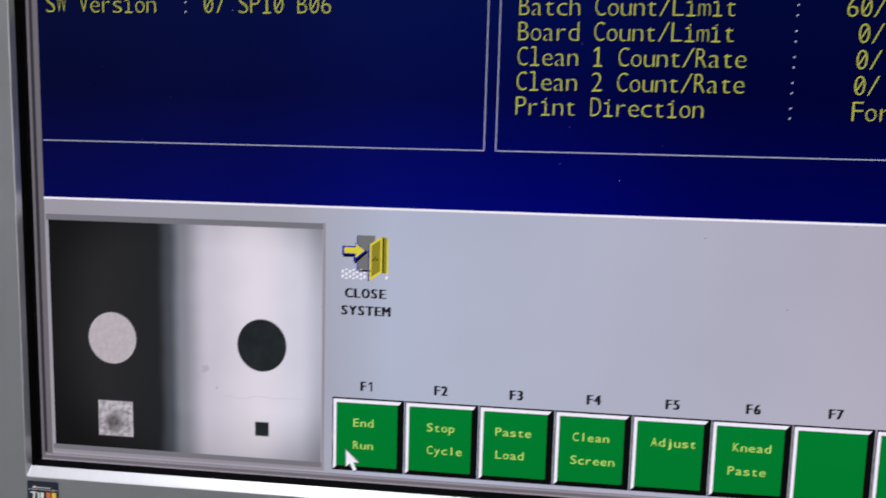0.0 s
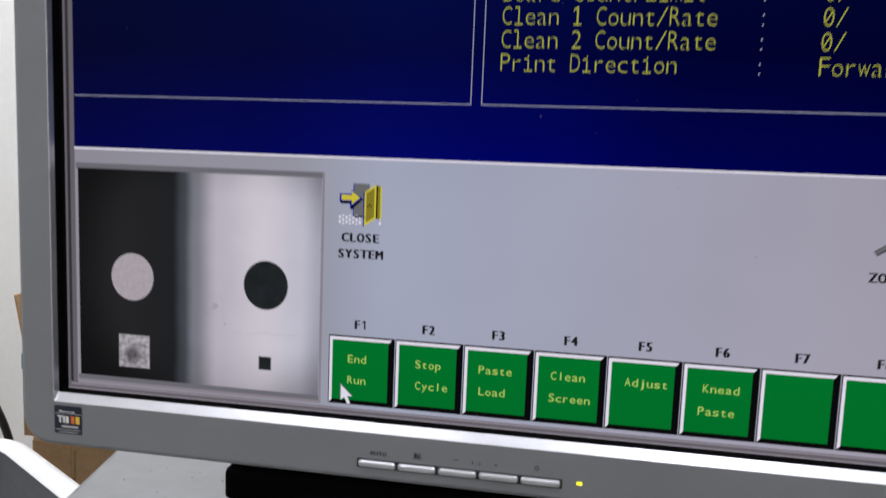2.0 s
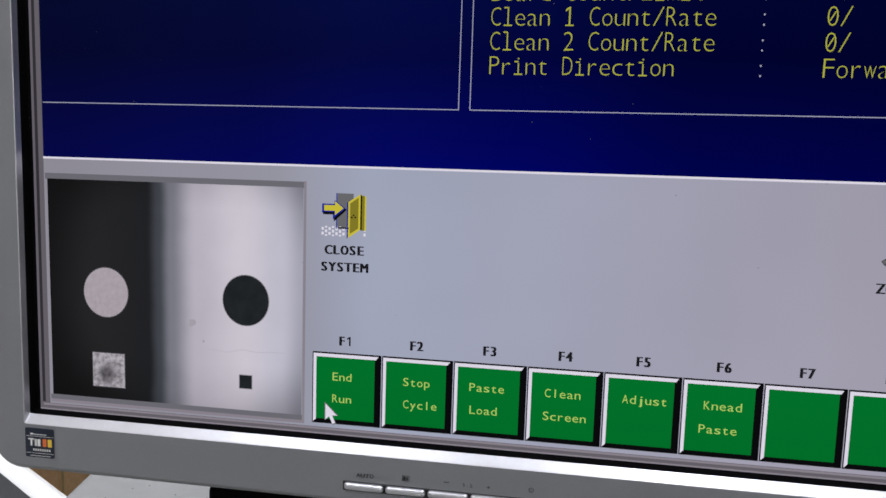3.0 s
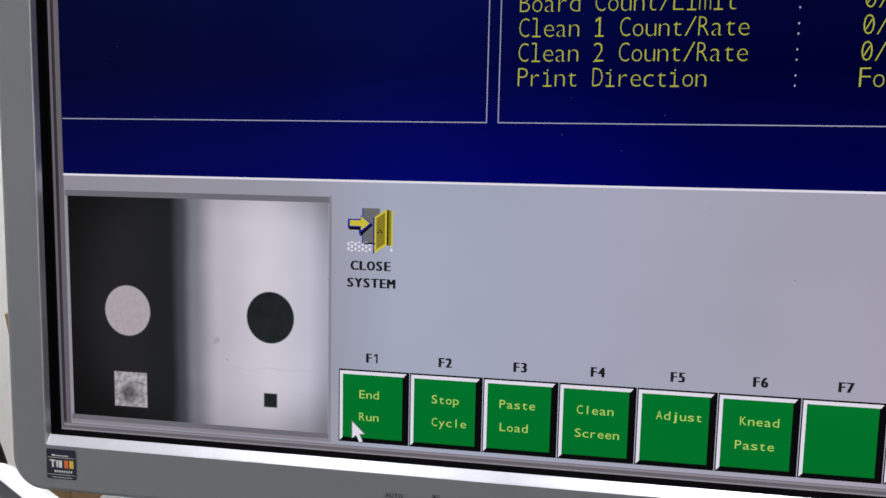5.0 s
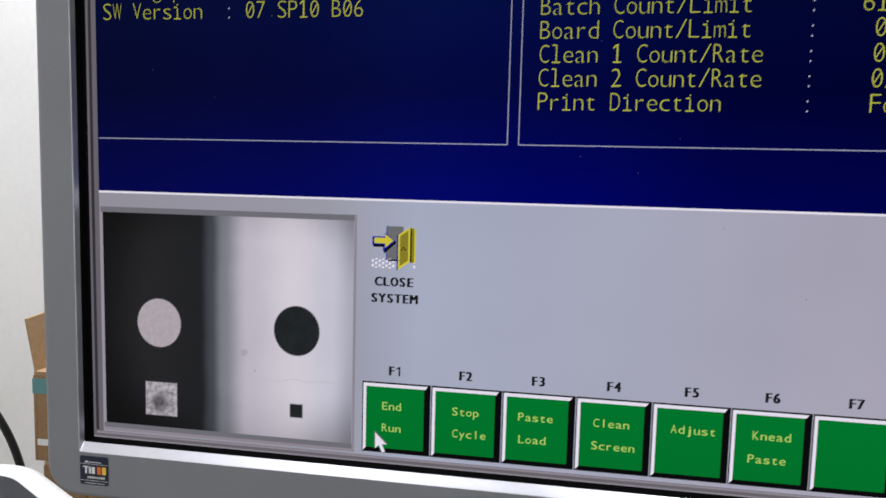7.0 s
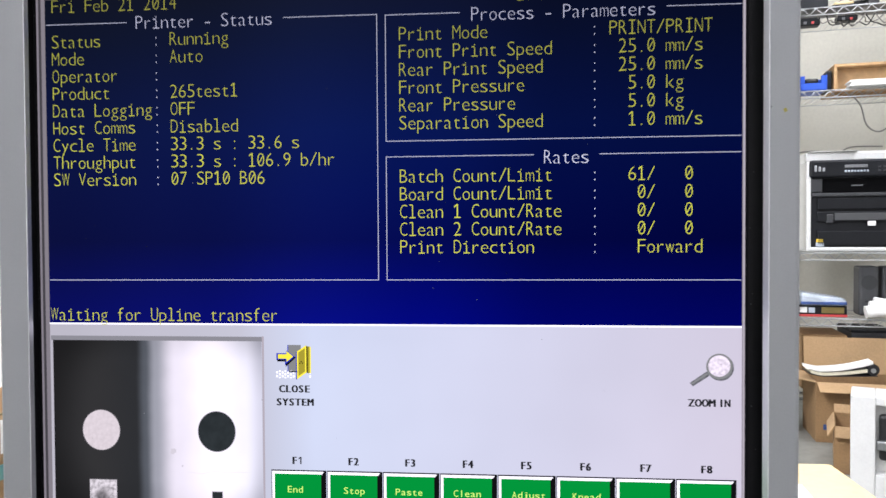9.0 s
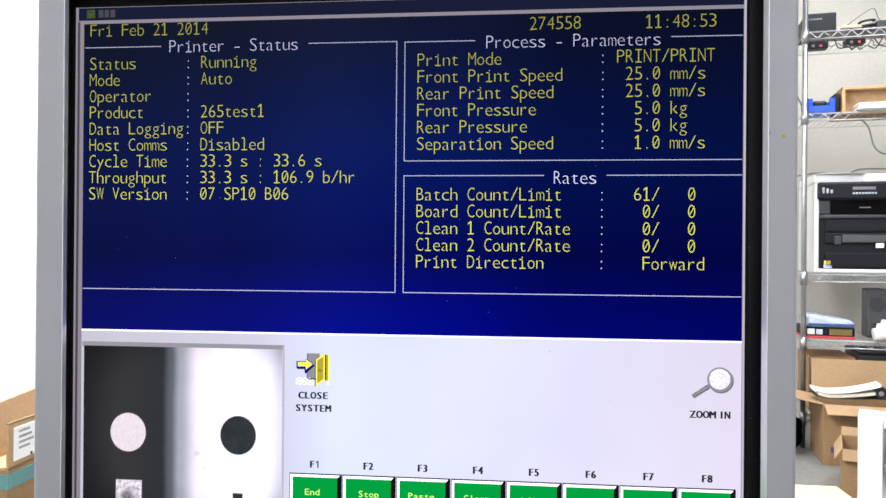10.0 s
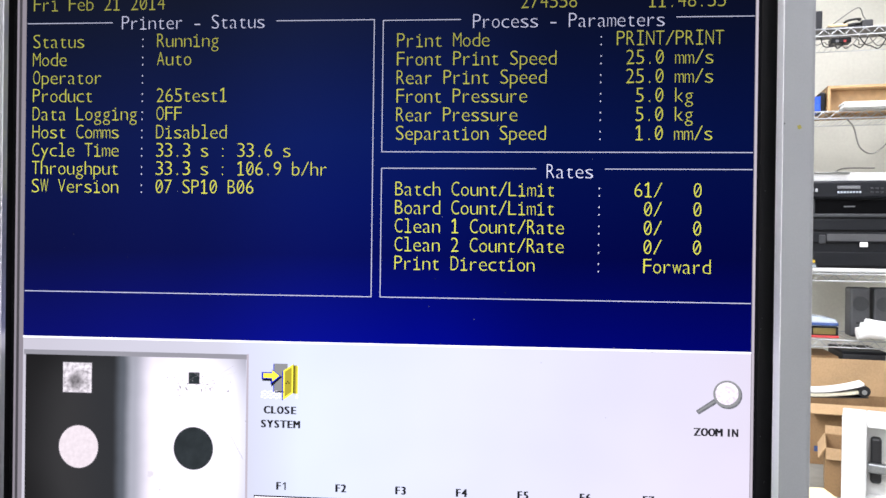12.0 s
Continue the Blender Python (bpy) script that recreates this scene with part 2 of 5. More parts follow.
CARD_IN = paint("cardboard_inside", (0.43, 0.28, 0.145), 0.85, grain=0.08, scale=120, bump=0.15, big=6)
WOOD = paint("light_wood", (0.52, 0.32, 0.15), 0.55, grain=0.12, scale=30, big=9)
PALE = paint("pale_tabletop", (0.70, 0.55, 0.29), 0.5, grain=0.04, scale=40)
PAPER = paint("paper", (0.83, 0.83, 0.81), 0.8, grain=0.03, scale=90)
PALE_PAPER = paint("cream_paper", (0.70, 0.67, 0.52), 0.8, grain=0.06, scale=90)
PRINT_GREY = paint("label_print", (0.35, 0.36, 0.37), 0.8, grain=0.2, scale=220)
TEAL = paint("teal_tape", (0.10, 0.27, 0.27), 0.4, grain=0.08, scale=100)
BLUE_P = paint("blue_plastic", (0.02, 0.09, 0.55), 0.35, grain=0.06, scale=100)
NAVY = paint("navy_label", (0.003, 0.008, 0.028), 0.4, grain=0.05, scale=300)
RED = paint("red_card", (0.60, 0.06, 0.06), 0.5, grain=0.06, scale=100)
OLIVE = paint("olive_card", (0.16, 0.12, 0.03), 0.6, grain=0.1, scale=100)
PALEBLUE = paint("pale_blue_sleeve", (0.52, 0.58, 0.66), 0.25, grain=0.14, scale=25, big=12)
YELLOW = paint("yellow_sticker", (0.85, 0.58, 0.05), 0.5, grain=0.04, scale=100)
ORANGE = paint("orange_ink", (0.75, 0.16, 0.03), 0.5, grain=0.03)
CABLE = paint("black_rubber", (0.018, 0.018, 0.018), 0.55, grain=0.1, scale=100)
GREY_CABLE = paint("grey_rubber", (0.22, 0.21, 0.19), 0.55, grain=0.1, scale=100)
SPOT = paint("olive_stain", (0.26, 0.23, 0.03), 0.6, grain=0.1, scale=400)
DUST = paint("dust", (0.16, 0.16, 0.17), 0.9, grain=0.1, scale=400)

G_BLUE = blue_glow()
G_YELLOW = glow("display_yellow", (0.43, 0.43, 0.048), (0.165, 0.16, 0.03), 0.15, 0.26)
# copies of display_yellow with its painted dimming fixed at the drums' heights
G_YELLOW_TOP = glow("display_yellow_top", (0.185, 0.18, 0.031))
G_YELLOW_LOW = glow("display_yellow_low", (0.40, 0.40, 0.046))
G_TITLE = glow("display_pale_text", (0.43, 0.43, 0.52), (0.26, 0.26, 0.33), 0.17, 0.25)
G_LINE = glow("display_line", (0.36, 0.36, 0.46), (0.25, 0.25, 0.31), 0.10, 0.25)
G_EDGE = glow("display_border_light", (0.27, 0.24, 0.265))
G_GREY = grey_glow()
G_GREY_DARK = glow("display_shadow_grey", (0.16, 0.155, 0.17))
G_LIGHT = glow("display_white", (0.78, 0.74, 0.80))
# darker copy of the border colour: view-angle dimming painted at west and top
G_EDGE_W = glow("display_border_light_west", (0.14, 0.125, 0.14))
G_BORDER = glow("display_border_grey", (0.14, 0.125, 0.138))
G_BLACK = glow("display_black", (0.0035, 0.0035, 0.004))
G_INK = glow("display_black_text", (0.012, 0.012, 0.014))
G_GREEN = glow("display_green", (0.0012, 0.165, 0.022), (0.0012, 0.178, 0.024), 0.0, 0.03)
G_LIME = glow("display_lime_text", (0.45, 0.63, 0.13))
G_BAR = glow("display_title_bar", (0.005, 0.006, 0.017))
G_FEED = feed_glow()
G_DISC = glow("feed_white_disc", (0.46, 0.405, 0.42), None, mottle=0.14, mottle_scale=500)
G_DISC_DARK = glow("feed_dark_disc", (0.019, 0.023, 0.025), None, mottle=0.35, mottle_scale=160)
G_SQ = mottled_glow()
G_SMUDGE = glow("feed_smudge", (0.40, 0.37, 0.40))
G_RIM_LIGHT = glow("feed_soft_rim_on_dark", (0.10, 0.094, 0.10))
G_RIM_DARK = glow("feed_soft_rim_on_light", (0.30, 0.28, 0.30))
G_SCRATCH = glow("feed_scratch", (0.24, 0.22, 0.24))
G_HAIR = glow("feed_hairline", (0.50, 0.46, 0.50))
G_OCHRE = glow("icon_yellow", (0.62, 0.53, 0.04))
G_OCHRE_D = glow("icon_dark_yellow", (0.24, 0.20, 0.02))
G_MOSS = glow("icon_moss", (0.045, 0.06, 0.02), None, mottle=0.6, mottle_scale=700)
G_ICONBLUE = glow("icon_blue", (0.01, 0.02, 0.30))
G_RING = glow("icon_dark_grey", (0.13, 0.13, 0.14), None, mottle=0.6, mottle_scale=800)
G_RING_DARK = glow("display_groove", (0.035, 0.032, 0.036))
G_ICONGREY = glow("icon_grey", (0.15, 0.15, 0.15))
G_LENS = glow("icon_lens", (0.66, 0.58, 0.66), None, mottle=0.45, mottle_scale=650)
G_LED = glow("led", (1.6, 1.5, 0.05))
G_TUBE = glow("lamp_diffuser", (4, 4, 4.1))


# ---- building helpers ----
def mesh_of(bm, mats, smooth=False):
    me = bpy.data.meshes.new("mesh")
    bm.normal_update()
    bm.to_mesh(me)
    bm.free()
    for m in mats if isinstance(mats, (list, tuple)) else [mats]:
        me.materials.append(m)
    if smooth:
        for p in me.polygons:
            p.use_smooth = True
    return me


def part(name, bm, mats, parent, label="", at=None, smooth=False):
    """Links a bmesh as one mesh object under a thing or a part."""
    ob = new(name, mesh_of(bm, mats, smooth))
    if parent:
        ob.parent = parent
    if at:
        ob.location = at
    if label:
        tagged(ob, label)
    return ob


def thing(name, m, label, category, group="", kind=""):
    ob = new(name)
    ob.empty_display_size = 0.05
    ob.matrix_world = m
    return tagged(ob, label, category, group, kind)


def block(x0, x1, y0, y1, z0, z1, bevel=0.0, seg=2, bm=None, mat=0):
    """A box with rounded edges, added to bm."""
    own = bmesh.new()
    bmesh.ops.create_cube(own, size=1)
    for v in own.verts:
        v.co = Vector(((x0 + x1) / 2 + v.co.x * (x1 - x0), (y0 + y1) / 2 + v.co.y * (y1 - y0), (z0 + z1) / 2 + v.co.z * (z1 - z0)))
    if bevel:
        bmesh.ops.bevel(own, geom=own.edges[:], offset=bevel, segments=seg, affect="EDGES", profile=0.5)
    for f in own.faces:
        f.material_index = mat
    if bm is None:
        return own
    me = bpy.data.meshes.new("tmp")
    own.to_mesh(me)
    own.free()
    start = len(bm.faces)
    bm.from_mesh(me)
    bm.faces.ensure_lookup_table()
    for f in bm.faces[start:]:
        f.material_index = mat
    bpy.data.meshes.remove(me)
    return bm


def poly(bm, pts, y=0.0, mat=0):
    """A flat face in the plane y from (x, z) points, facing the viewer at negative y."""
    area = sum(a[0] * b[1] - b[0] * a[1] for a, b in zip(pts, pts[1:] + pts[:1]))
    if area < 0:
        pts = pts[::-1]
    f = bm.faces.new([bm.verts.new((x, y, z)) for x, z in pts])
    f.material_index = mat
    return bm


def rect(x0, x1, z0, z1, y=0.0, bm=None, mat=0):
    return poly(bm if bm is not None else bmesh.new(), [(x0, z0), (x1, z0), (x1, z1), (x0, z1)], y, mat)


def disc(cx, cz, r, y=0.0, bm=None, mat=0, n=40, wobble=0.0, rz=None):
    pts = []
    for i in range(n):
        a = 2 * math.pi * i / n
        k = 1 + wobble * noise.noise(Vector((math.cos(a) * 2 + cx * 90, math.sin(a) * 2, cz * 70)))
        pts.append((cx + r * k * math.cos(a), cz + (rz or r) * k * math.sin(a)))
    return poly(bm if bm is not None else bmesh.new(), pts, y, mat)


def tube(bm, pts, r, n=8, mat=0, closed=False):
    """A round bar along a line of points."""
    pts = [Vector(p) for p in pts]
    rings = []
    for i, p in enumerate(pts):
        a, b = pts[max(i - 1, 0)], pts[min(i + 1, len(pts) - 1)]
        d = (b - a).normalized()
        s = d.orthogonal().normalized() if not rings else (rings[-1][1] - d * rings[-1][1].dot(d)).normalized()
        u = d.cross(s)
        rings.append(([bm.verts.new(p + r * (math.cos(2 * math.pi * k / n) * s + math.sin(2 * math.pi * k / n) * u)) for k in range(n)], s))
    for (r0, _), (r1, _) in zip(rings, rings[1:]):
        for k in range(n):
            f = bm.faces.new((r0[k], r0[(k + 1) % n], r1[(k + 1) % n], r1[k]))
            f.material_index, f.smooth = mat, True
    for ring in (rings[0][0][::-1], rings[-1][0]):
        bm.faces.new(ring).material_index = mat
    return bm


def curve_pts(ctrl, steps=8):
    """Catmull-Rom line through the control points."""
    c = [Vector(p) for p in ctrl]
    c = [2 * c[0] - c[1]] + c + [2 * c[-1] - c[-2]]
    out = []
    for a, b, d, e in zip(c, c[1:], c[2:], c[3:]):
        for i in range(steps):
            t = i / steps
            out.append(0.5 * (2 * b + (d - a) * t + (2 * a - 5 * b + 4 * d - e) * t * t + (3 * b - a - 3 * d + e) * t ** 3))
    return out + [c[-2]]


def rounded(x0, x1, z0, z1, r, n=8):
    """Points of a rounded rectangle in x and z, counter-clockwise seen from the front."""
    pts = []
    for cx, cz, a0 in ((x1 - r, z0 + r, -90), (x1 - r, z1 - r, 0), (x0 + r, z1 - r, 90), (x0 + r, z0 + r, 180)):
        for i in range(n + 1):
            a = radians(a0 + 90 * i / n)
            pts.append((cx + r * math.cos(a), cz + r * math.sin(a)))
    return pts


def loft(bm, loops, mats=None, cap=False):
    """Bridges loops of (points, y); mats gives a material for each band."""
    rows = [[bm.verts.new((x, y, z)) for x, z in pts] for pts, y in loops]
    for k, (a, b) in enumerate(zip(rows, rows[1:])):
        for i in range(len(a)):
            j = (i + 1) % len(a)
            f = bm.faces.new((a[i], a[j], b[j], b[i]))
            f.material_index, f.smooth = (mats[k] if mats else 0), True
    if cap:
        bm.faces.new(rows[-1]).material_index = mats[-1] if mats else 0
    bmesh.ops.recalc_face_normals(bm, faces=bm.faces[:])
    return bm


# ---- lettering: glyphs of the built-in font, set in fixed cells ----
GLYPHS, THIN = {}, {}


def learn(chars, store, shrink):
    made = []
    for c in sorted(set(chars)):
        cu = bpy.data.curves.new("glyph", "FONT")
        cu.body, cu.resolution_u, cu.offset = c, 3, -shrink
        made.append((c, new("glyph", cu)))
    bpy.context.view_layer.update()
    dg = bpy.context.evaluated_depsgraph_get()
    for c, ob in made:
        ev = ob.evaluated_get(dg)
        me = ev.to_mesh()
        vs = [(v.co.x, v.co.y) for v in me.vertices]
        fs = [tuple(p.vertices) for p in me.polygons]
        ev.to_mesh_clear()
        store[c] = (vs, fs)
    for c, ob in made:
        cu = ob.data
        bpy.data.objects.remove(ob)
        bpy.data.curves.remove(cu)


LETTERS = "ABCDEFGHIJKLMNOPRSTUVWXYZabcdefghijklmnoprstuvwxyz0123456789/:.-+x"
learn(LETTERS, GLYPHS, 0.0)
learn(LETTERS, THIN, 0.020)
FULL = {"r": 0.64, "t": 0.66, "f": 0.66, "j": 0.5, "-": 0.62, "+": 0.7, "/": 0.82, "m": 0.88, "w": 0.88, "M": 0.86, "W": 0.88, "T": 0.84, "Y": 0.84}  # share of the cell that a glyph fills
CAP = max(v[1] for v in GLYPHS["H"][0])
H_WIDE = max(v[0] for v in GLYPHS["H"][0]) - min(v[0] for v in GLYPHS["H"][0])


def set_text(text, x, z, cell, cap, y, bm=None, bold=0.0, fixed=True, slash=True, fill=0.95, mat=0, even=None):
    """Text with its first cell's left edge at x and its capitals centred on z."""
    bm = bm if bm is not None else bmesh.new()
    ky, kx0 = cap / CAP, fill * cell / H_WIDE
    font = THIN if fixed else GLYPHS
    for i, c in enumerate(text):
        if c == " ":
            continue
        lo, hi = min(v[0] for v in font[c][0]), max(v[0] for v in font[c][0])
        kx = min(kx0, 0.86 * cell / (hi - lo))
        if (fixed if even is None else even) and c not in "lIi1.:":
            kx = FULL.get(c, 0.79) * cell / (hi - lo)
        if c in "lIi" or (c == "f" and not fixed):
            kx = min(kx0 * 1.25, 0.7 * cell / (hi - lo))
        mid = x + (i + 0.5) * cell
        if c == "1" and fixed:
            k = 0.07 * cell
            rect(mid - k, mid + k, z - cap / 2, z + cap / 2, y, bm, mat)
            poly(bm, [(mid - 0.34 * cell, z + cap * 0.24), (mid - 0.34 * cell, z + cap * 0.36), (mid - k, z + cap / 2), (mid - k, z + cap * 0.38)], y, mat)
        elif c == "1":
            k = 0.12 * cell
            rect(mid, mid + 2 * k, z - cap / 2, z + cap / 2, y, bm, mat)
            poly(bm, [(mid - 0.30 * cell, z + cap * 0.16), (mid - 0.30 * cell, z + cap * 0.33), (mid, z + cap / 2), (mid, z + cap * 0.30)], y, mat)
        vs, fs = ([], []) if c == "1" else font[c]
        for dx in ((-bold, 0, bold) if bold else (0,)):
            base = [bm.verts.new((mid + dx + (vx - (lo + hi) / 2) * kx, y + (0.00001 if dx > 0 else -0.00001 if dx < 0 else 0), z - cap / 2 + vy * ky)) for vx, vy in vs]
            for f in fs:
                try:
                    face = bm.faces.new([base[k] for k in f])
                    face.material_index = mat
                except ValueError:
                    pass
        if c in "Ili1" and fixed:
            w, h = 0.34 * cell, cap * 0.038
            rect(mid - w, mid + w, z - cap / 2, z - cap / 2 + 2 * h, y - 0.00001, bm, mat)
            if c == "I":
                rect(mid - w, mid + w, z + cap / 2 - 2 * h, z + cap / 2, y - 0.00001, bm, mat)
            elif c in "il":
                top = z + (cap / 2 if c == "l" else cap * 0.24)
                rect(mid - w, mid, top - 2 * h, top, y - 0.00001, bm, mat)
        if c == "0" and slash:
            w, h, s = 0.2 * cell, cap * 0.24, 0.055 * cell
            poly(bm, [(mid - w - s, z - h), (mid - w + s, z - h), (mid + w + s, z + h), (mid + w - s, z + h)], y - 0.00001, mat)
    return bm


# ---- setting ----
def wall(name, x0, x1, y0, y1, z0, z1, mat, label, category="wall"):
    ob = part(name, block(x0, x1, y0, y1, z0, z1), mat, None)
    return tagged(ob, label, category, kind="structure")


wall("floor", -1.4, 5.0, -3.2, 4.2, -0.1, 0.0, FLOOR, "smooth grey workshop floor with scuffs", "floor")
wall("ceiling", -1.4, 5.0, -3.2, 4.2, CEILING, CEILING + 0.1, CEIL, "plain white ceiling above the workshop", "ceiling")
wall("wall_north", -1.25, 5.0, 4.05, 4.2, 0, CEILING, CREAM, "cream painted wall behind the wire shelving")
wall("wall_west", -1.4, -1.25, -3.2, 4.2, 0, CEILING, WALL, "white painted wall beside the cartons")
wall("wall_east", 4.85, 5.0, -3.2, 4.05, 0, CEILING, WALL, "plain white workshop wall")
wall("wall_south", -1.25, 4.85, -3.2, -3.05, 0, CEILING, WALL, "plain white workshop wall")

for x, y, watts in LAMPS:
    lamp = thing("unseen_ceiling_light", pose(x, y, CEILING), "unseen white ceiling light panel, lit", "ceiling light", "ceiling lights")
    part("frame", block(-0.32, 0.32, -0.62, 0.62, -0.05, 0, 0.006), WHITE_P, lamp)
    part("diffuser", block(-0.29, 0.29, -0.59, 0.59, -0.054, -0.05, 0), G_TUBE, lamp, "glowing diffuser")
    data = bpy.data.lights.new("ceiling_lamp", "AREA")
    data.shape, data.size, data.size_y, data.energy, data.color = "RECTANGLE", 0.56, 1.16, watts, (0.975, 0.98, 1.0)
    ob = new("ceiling_lamp", data)
    ob.location = (x, y, CEILING - 0.06)

# ---- monitor ----
LIFT = 0.09  # display's zero line above the monitor's base
DESK = 0.72
monitor = thing("monitor", pose(0, 0, DESK), "silver-framed flat monitor, switched on, on a black foot", "monitor")
AT = (0, 0, LIFT)


def build_monitor():
    bm = bmesh.new()
    L, R, B, T = -0.1877, 0.1898, -0.0270, 0.300
    lip = (-0.1706, 0.1735, -0.0032, 0.2705)  # edge where the silver bevel meets the black recess
    face_in = (-0.1711, 0.1751, -0.0063, 0.2730)

    def ring(i, r):
        return rounded(L + i, R - i, B + i, T - i, max(r, 0.0005))
    loft(bm, [(rounded(lip[0] - 0.002, lip[1] + 0.002, lip[2], lip[3] + 0.002, 0.0005), 0.0004), (rounded(*lip, 0.0005), -0.0062), (rounded(*face_in, 0.0008), -0.0086), (rounded(face_in[0] - 0.0003, face_in[1] + 0.0003, face_in[2] - 0.0003, face_in[3] + 0.0003, 0.001), -0.0088),
              (ring(0.0032, 0.0110), -0.0088), (ring(0.0016, 0.0125), -0.0080), (ring(0.0006, 0.0135), -0.0060), (ring(0, 0.014), -0.001), (ring(0.0005, 0.014), 0.016)], [2, 1, 1, 0, 0, 0, 0, 0])
    for f in bm.faces:
        f.smooth = f.material_index == 0 and abs(f.normal.y) < 0.98
    part("bezel", bm, [SILVER, SILVER_EDGE, BLACK_MATT], monitor, "silver plastic frame with a bright bevel", AT)
    bm = bmesh.new()
    loft(bm, [(ring(0.002, 0.016), 0.0155), (ring(0.004, 0.016), 0.03), (ring(0.03, 0.02), 0.052), (ring(0.06, 0.02), 0.058)], None, True)
    part("back_cover", bm, DARK, monitor, "dark grey rear shell", AT)
    part("panel_edge", rect(-0.1735, 0.1760, -0.004, 0.2733, 0.0006), PANEL_BLACK, monitor, "black unlit margin of the panel", AT)
    bm = bmesh.new()
    loft(bm, [(rounded(-0.052, 0.052, 0.04, 0.16, 0.02), 0.058), (rounded(-0.048, 0.048, 0.03, 0.17, 0.02), 0.085), (rounded(-0.045, 0.045, 0.0, 0.17, 0.02), 0.12)], None, True)
    part("hinge", bm, BLACK_MATT, monitor, "black plastic hinge behind the panel", AT)
    bm = bmesh.new()
    tube(bm, [(0, 0.205, 0.056), (0, 0.205, 0.14)], 0.05, 24)
    part("neck", bm, BLACK_MATT, monitor, "black plastic neck")
    bm = bmesh.new()
    tube(bm, [(0, 0.215, 0.040), (0, 0.215, 0.058)], 0.125, 48)
    part("turntable", bm, BLACK_MATT, monitor, "black round turntable of the foot")
    bm = block(-0.142, 0.175, 0.087, 0.340, 0.0, 0.018, 0.003, 2)
    block(-0.142, 0.175, 0.090, 0.340, 0.020, 0.040, 0.004, 2, bm)
    block(-0.139, 0.172, 0.094, 0.336, 0.016, 0.022, 0, 1, bm)
    part("foot", bm, BLACK_MATT, monitor, "broad black plastic foot with a joint round it")

    # control buttons
    x = -0.0382
    for i in range(5):
        w = 0.0155
        part("button_recess", block(x - 0.0006, x + w + 0.0002, -0.0091, -0.0080, -0.0207, -0.0170, 0.0003, 1), BLACK, monitor, "", AT)
        part("control_button", block(x, x + w - 0.0005, -0.0103, -0.0080, -0.0202, -0.0174, 0.0011, 3), SILVER_EDGE, monitor, "narrow silver push button", AT)
        x += 0.01586
    part("power_led", block(0.0461, 0.0482, -0.0094, -0.0080, -0.0185, -0.0173, 0.0003), G_LED, monitor, "yellow-green power light", AT)
    part("button_mark", set_text("AUTO", -0.0337, -0.0144, 0.0017, 0.0015, -0.00905, bold=0.00006, fixed=False, slash=False), BLACK, monitor, "black printed word AUTO", AT)
    bm = bmesh.new()
    for x0, x1, z0, z1 in ((-0.0161, -0.0134, -0.0149, -0.0147), (-0.0161, -0.0134, -0.0130, -0.0128), (-0.0161, -0.0159, -0.0147, -0.0130), (-0.0136, -0.0134, -0.0147, -0.0130), (-0.0157, -0.0149, -0.0145, -0.0132), (-0.0147, -0.0139, -0.0143, -0.0139), (-0.0145, -0.0141, -0.0146, -0.0133)):
        rect(x0, x1, z0, z1, -0.00905, bm)
    part("button_mark", bm, BLACK, monitor, "black printed symbol", AT)
    part("button_mark", rect(-0.0006, 0.0014, -0.0139, -0.0136, -0.00905), BLACK, monitor, "", AT)
    part("button_mark", set_text("1-2", 0.0060, -0.0142, 0.0014, 0.0012, -0.00905, fixed=False, slash=False), BLACK, monitor, "", AT)
    part("button_mark", set_text("+", 0.0148, -0.0142, 0.0020, 0.0018, -0.00905, fixed=False, slash=False), BLACK, monitor, "", AT)
    bm = bmesh.new()
    ringpts = [(0.0312 + 0.0008 * math.sin(a), -0.00905, -0.0136 + 0.0008 * math.cos(a)) for a in [0.6 + i * (2 * math.pi - 1.2) / 12 for i in range(13)]]
    tube(bm, ringpts, 0.00012, 5)
    rect(0.0311, 0.0313, -0.0136, -0.0126, -0.00905, bm)
    part("button_mark", bm, BLACK, monitor, "", AT)

    # sticker on the frame's corner: drawn in plain shapes
    bm = bmesh.new()
    poly(bm, rounded(-0.1708, -0.1580, -0.02010, -0.0080, 0.0007, 3), -0.00905)
    part("sticker", bm, NAVY, monitor, "small navy sticker with white, orange and yellow shapes", AT)
    bm = bmesh.new()
    rect(-0.1705, -0.1583, -0.01145, -0.01130, -0.0091, bm)
    rect(-0.1705, -0.1583, -0.01840, -0.01825, -0.0091, bm)
    rect(-0.1685, -0.1670, -0.01080, -0.01010, -0.0091, bm)
    rect(-0.1668, -0.1613, -0.01070, -0.01040, -0.0091, bm)
    for x0, x1 in ((-0.1685, -0.1677), (-0.1671, -0.1665), (-0.1671, -0.1657), (-0.1654, -0.1641)):
        rect(x0, x1, -0.01540, -0.01250, -0.0091, bm)
    rect(-0.1695, -0.1667, -0.01290, -0.01230, -0.00911, bm)
    for k in range(8):
        rect(-0.1674 + k * 0.0010, -0.1668 + k * 0.0010, -0.01740, -0.01650, -0.0091, bm)
    rect(-0.1688, -0.1598, -0.01950, -0.01930, -0.0091, bm)
    part("sticker_bars", bm, PAPER, monitor, "white bars on the sticker", AT)
    part("sticker_bars", rect(-0.1631, -0.1614, -0.01550, -0.01230, -0.0091), ORANGE, monitor, "orange bar on the sticker", AT)
    part("sticker_bars", rect(-0.1609, -0.1591, -0.01550, -0.01230, -0.0091), YELLOW, monitor, "yellow bar on the sticker", AT)
    # dust on the black margin
    rnd = random.Random(11)
    bm = bmesh.new()
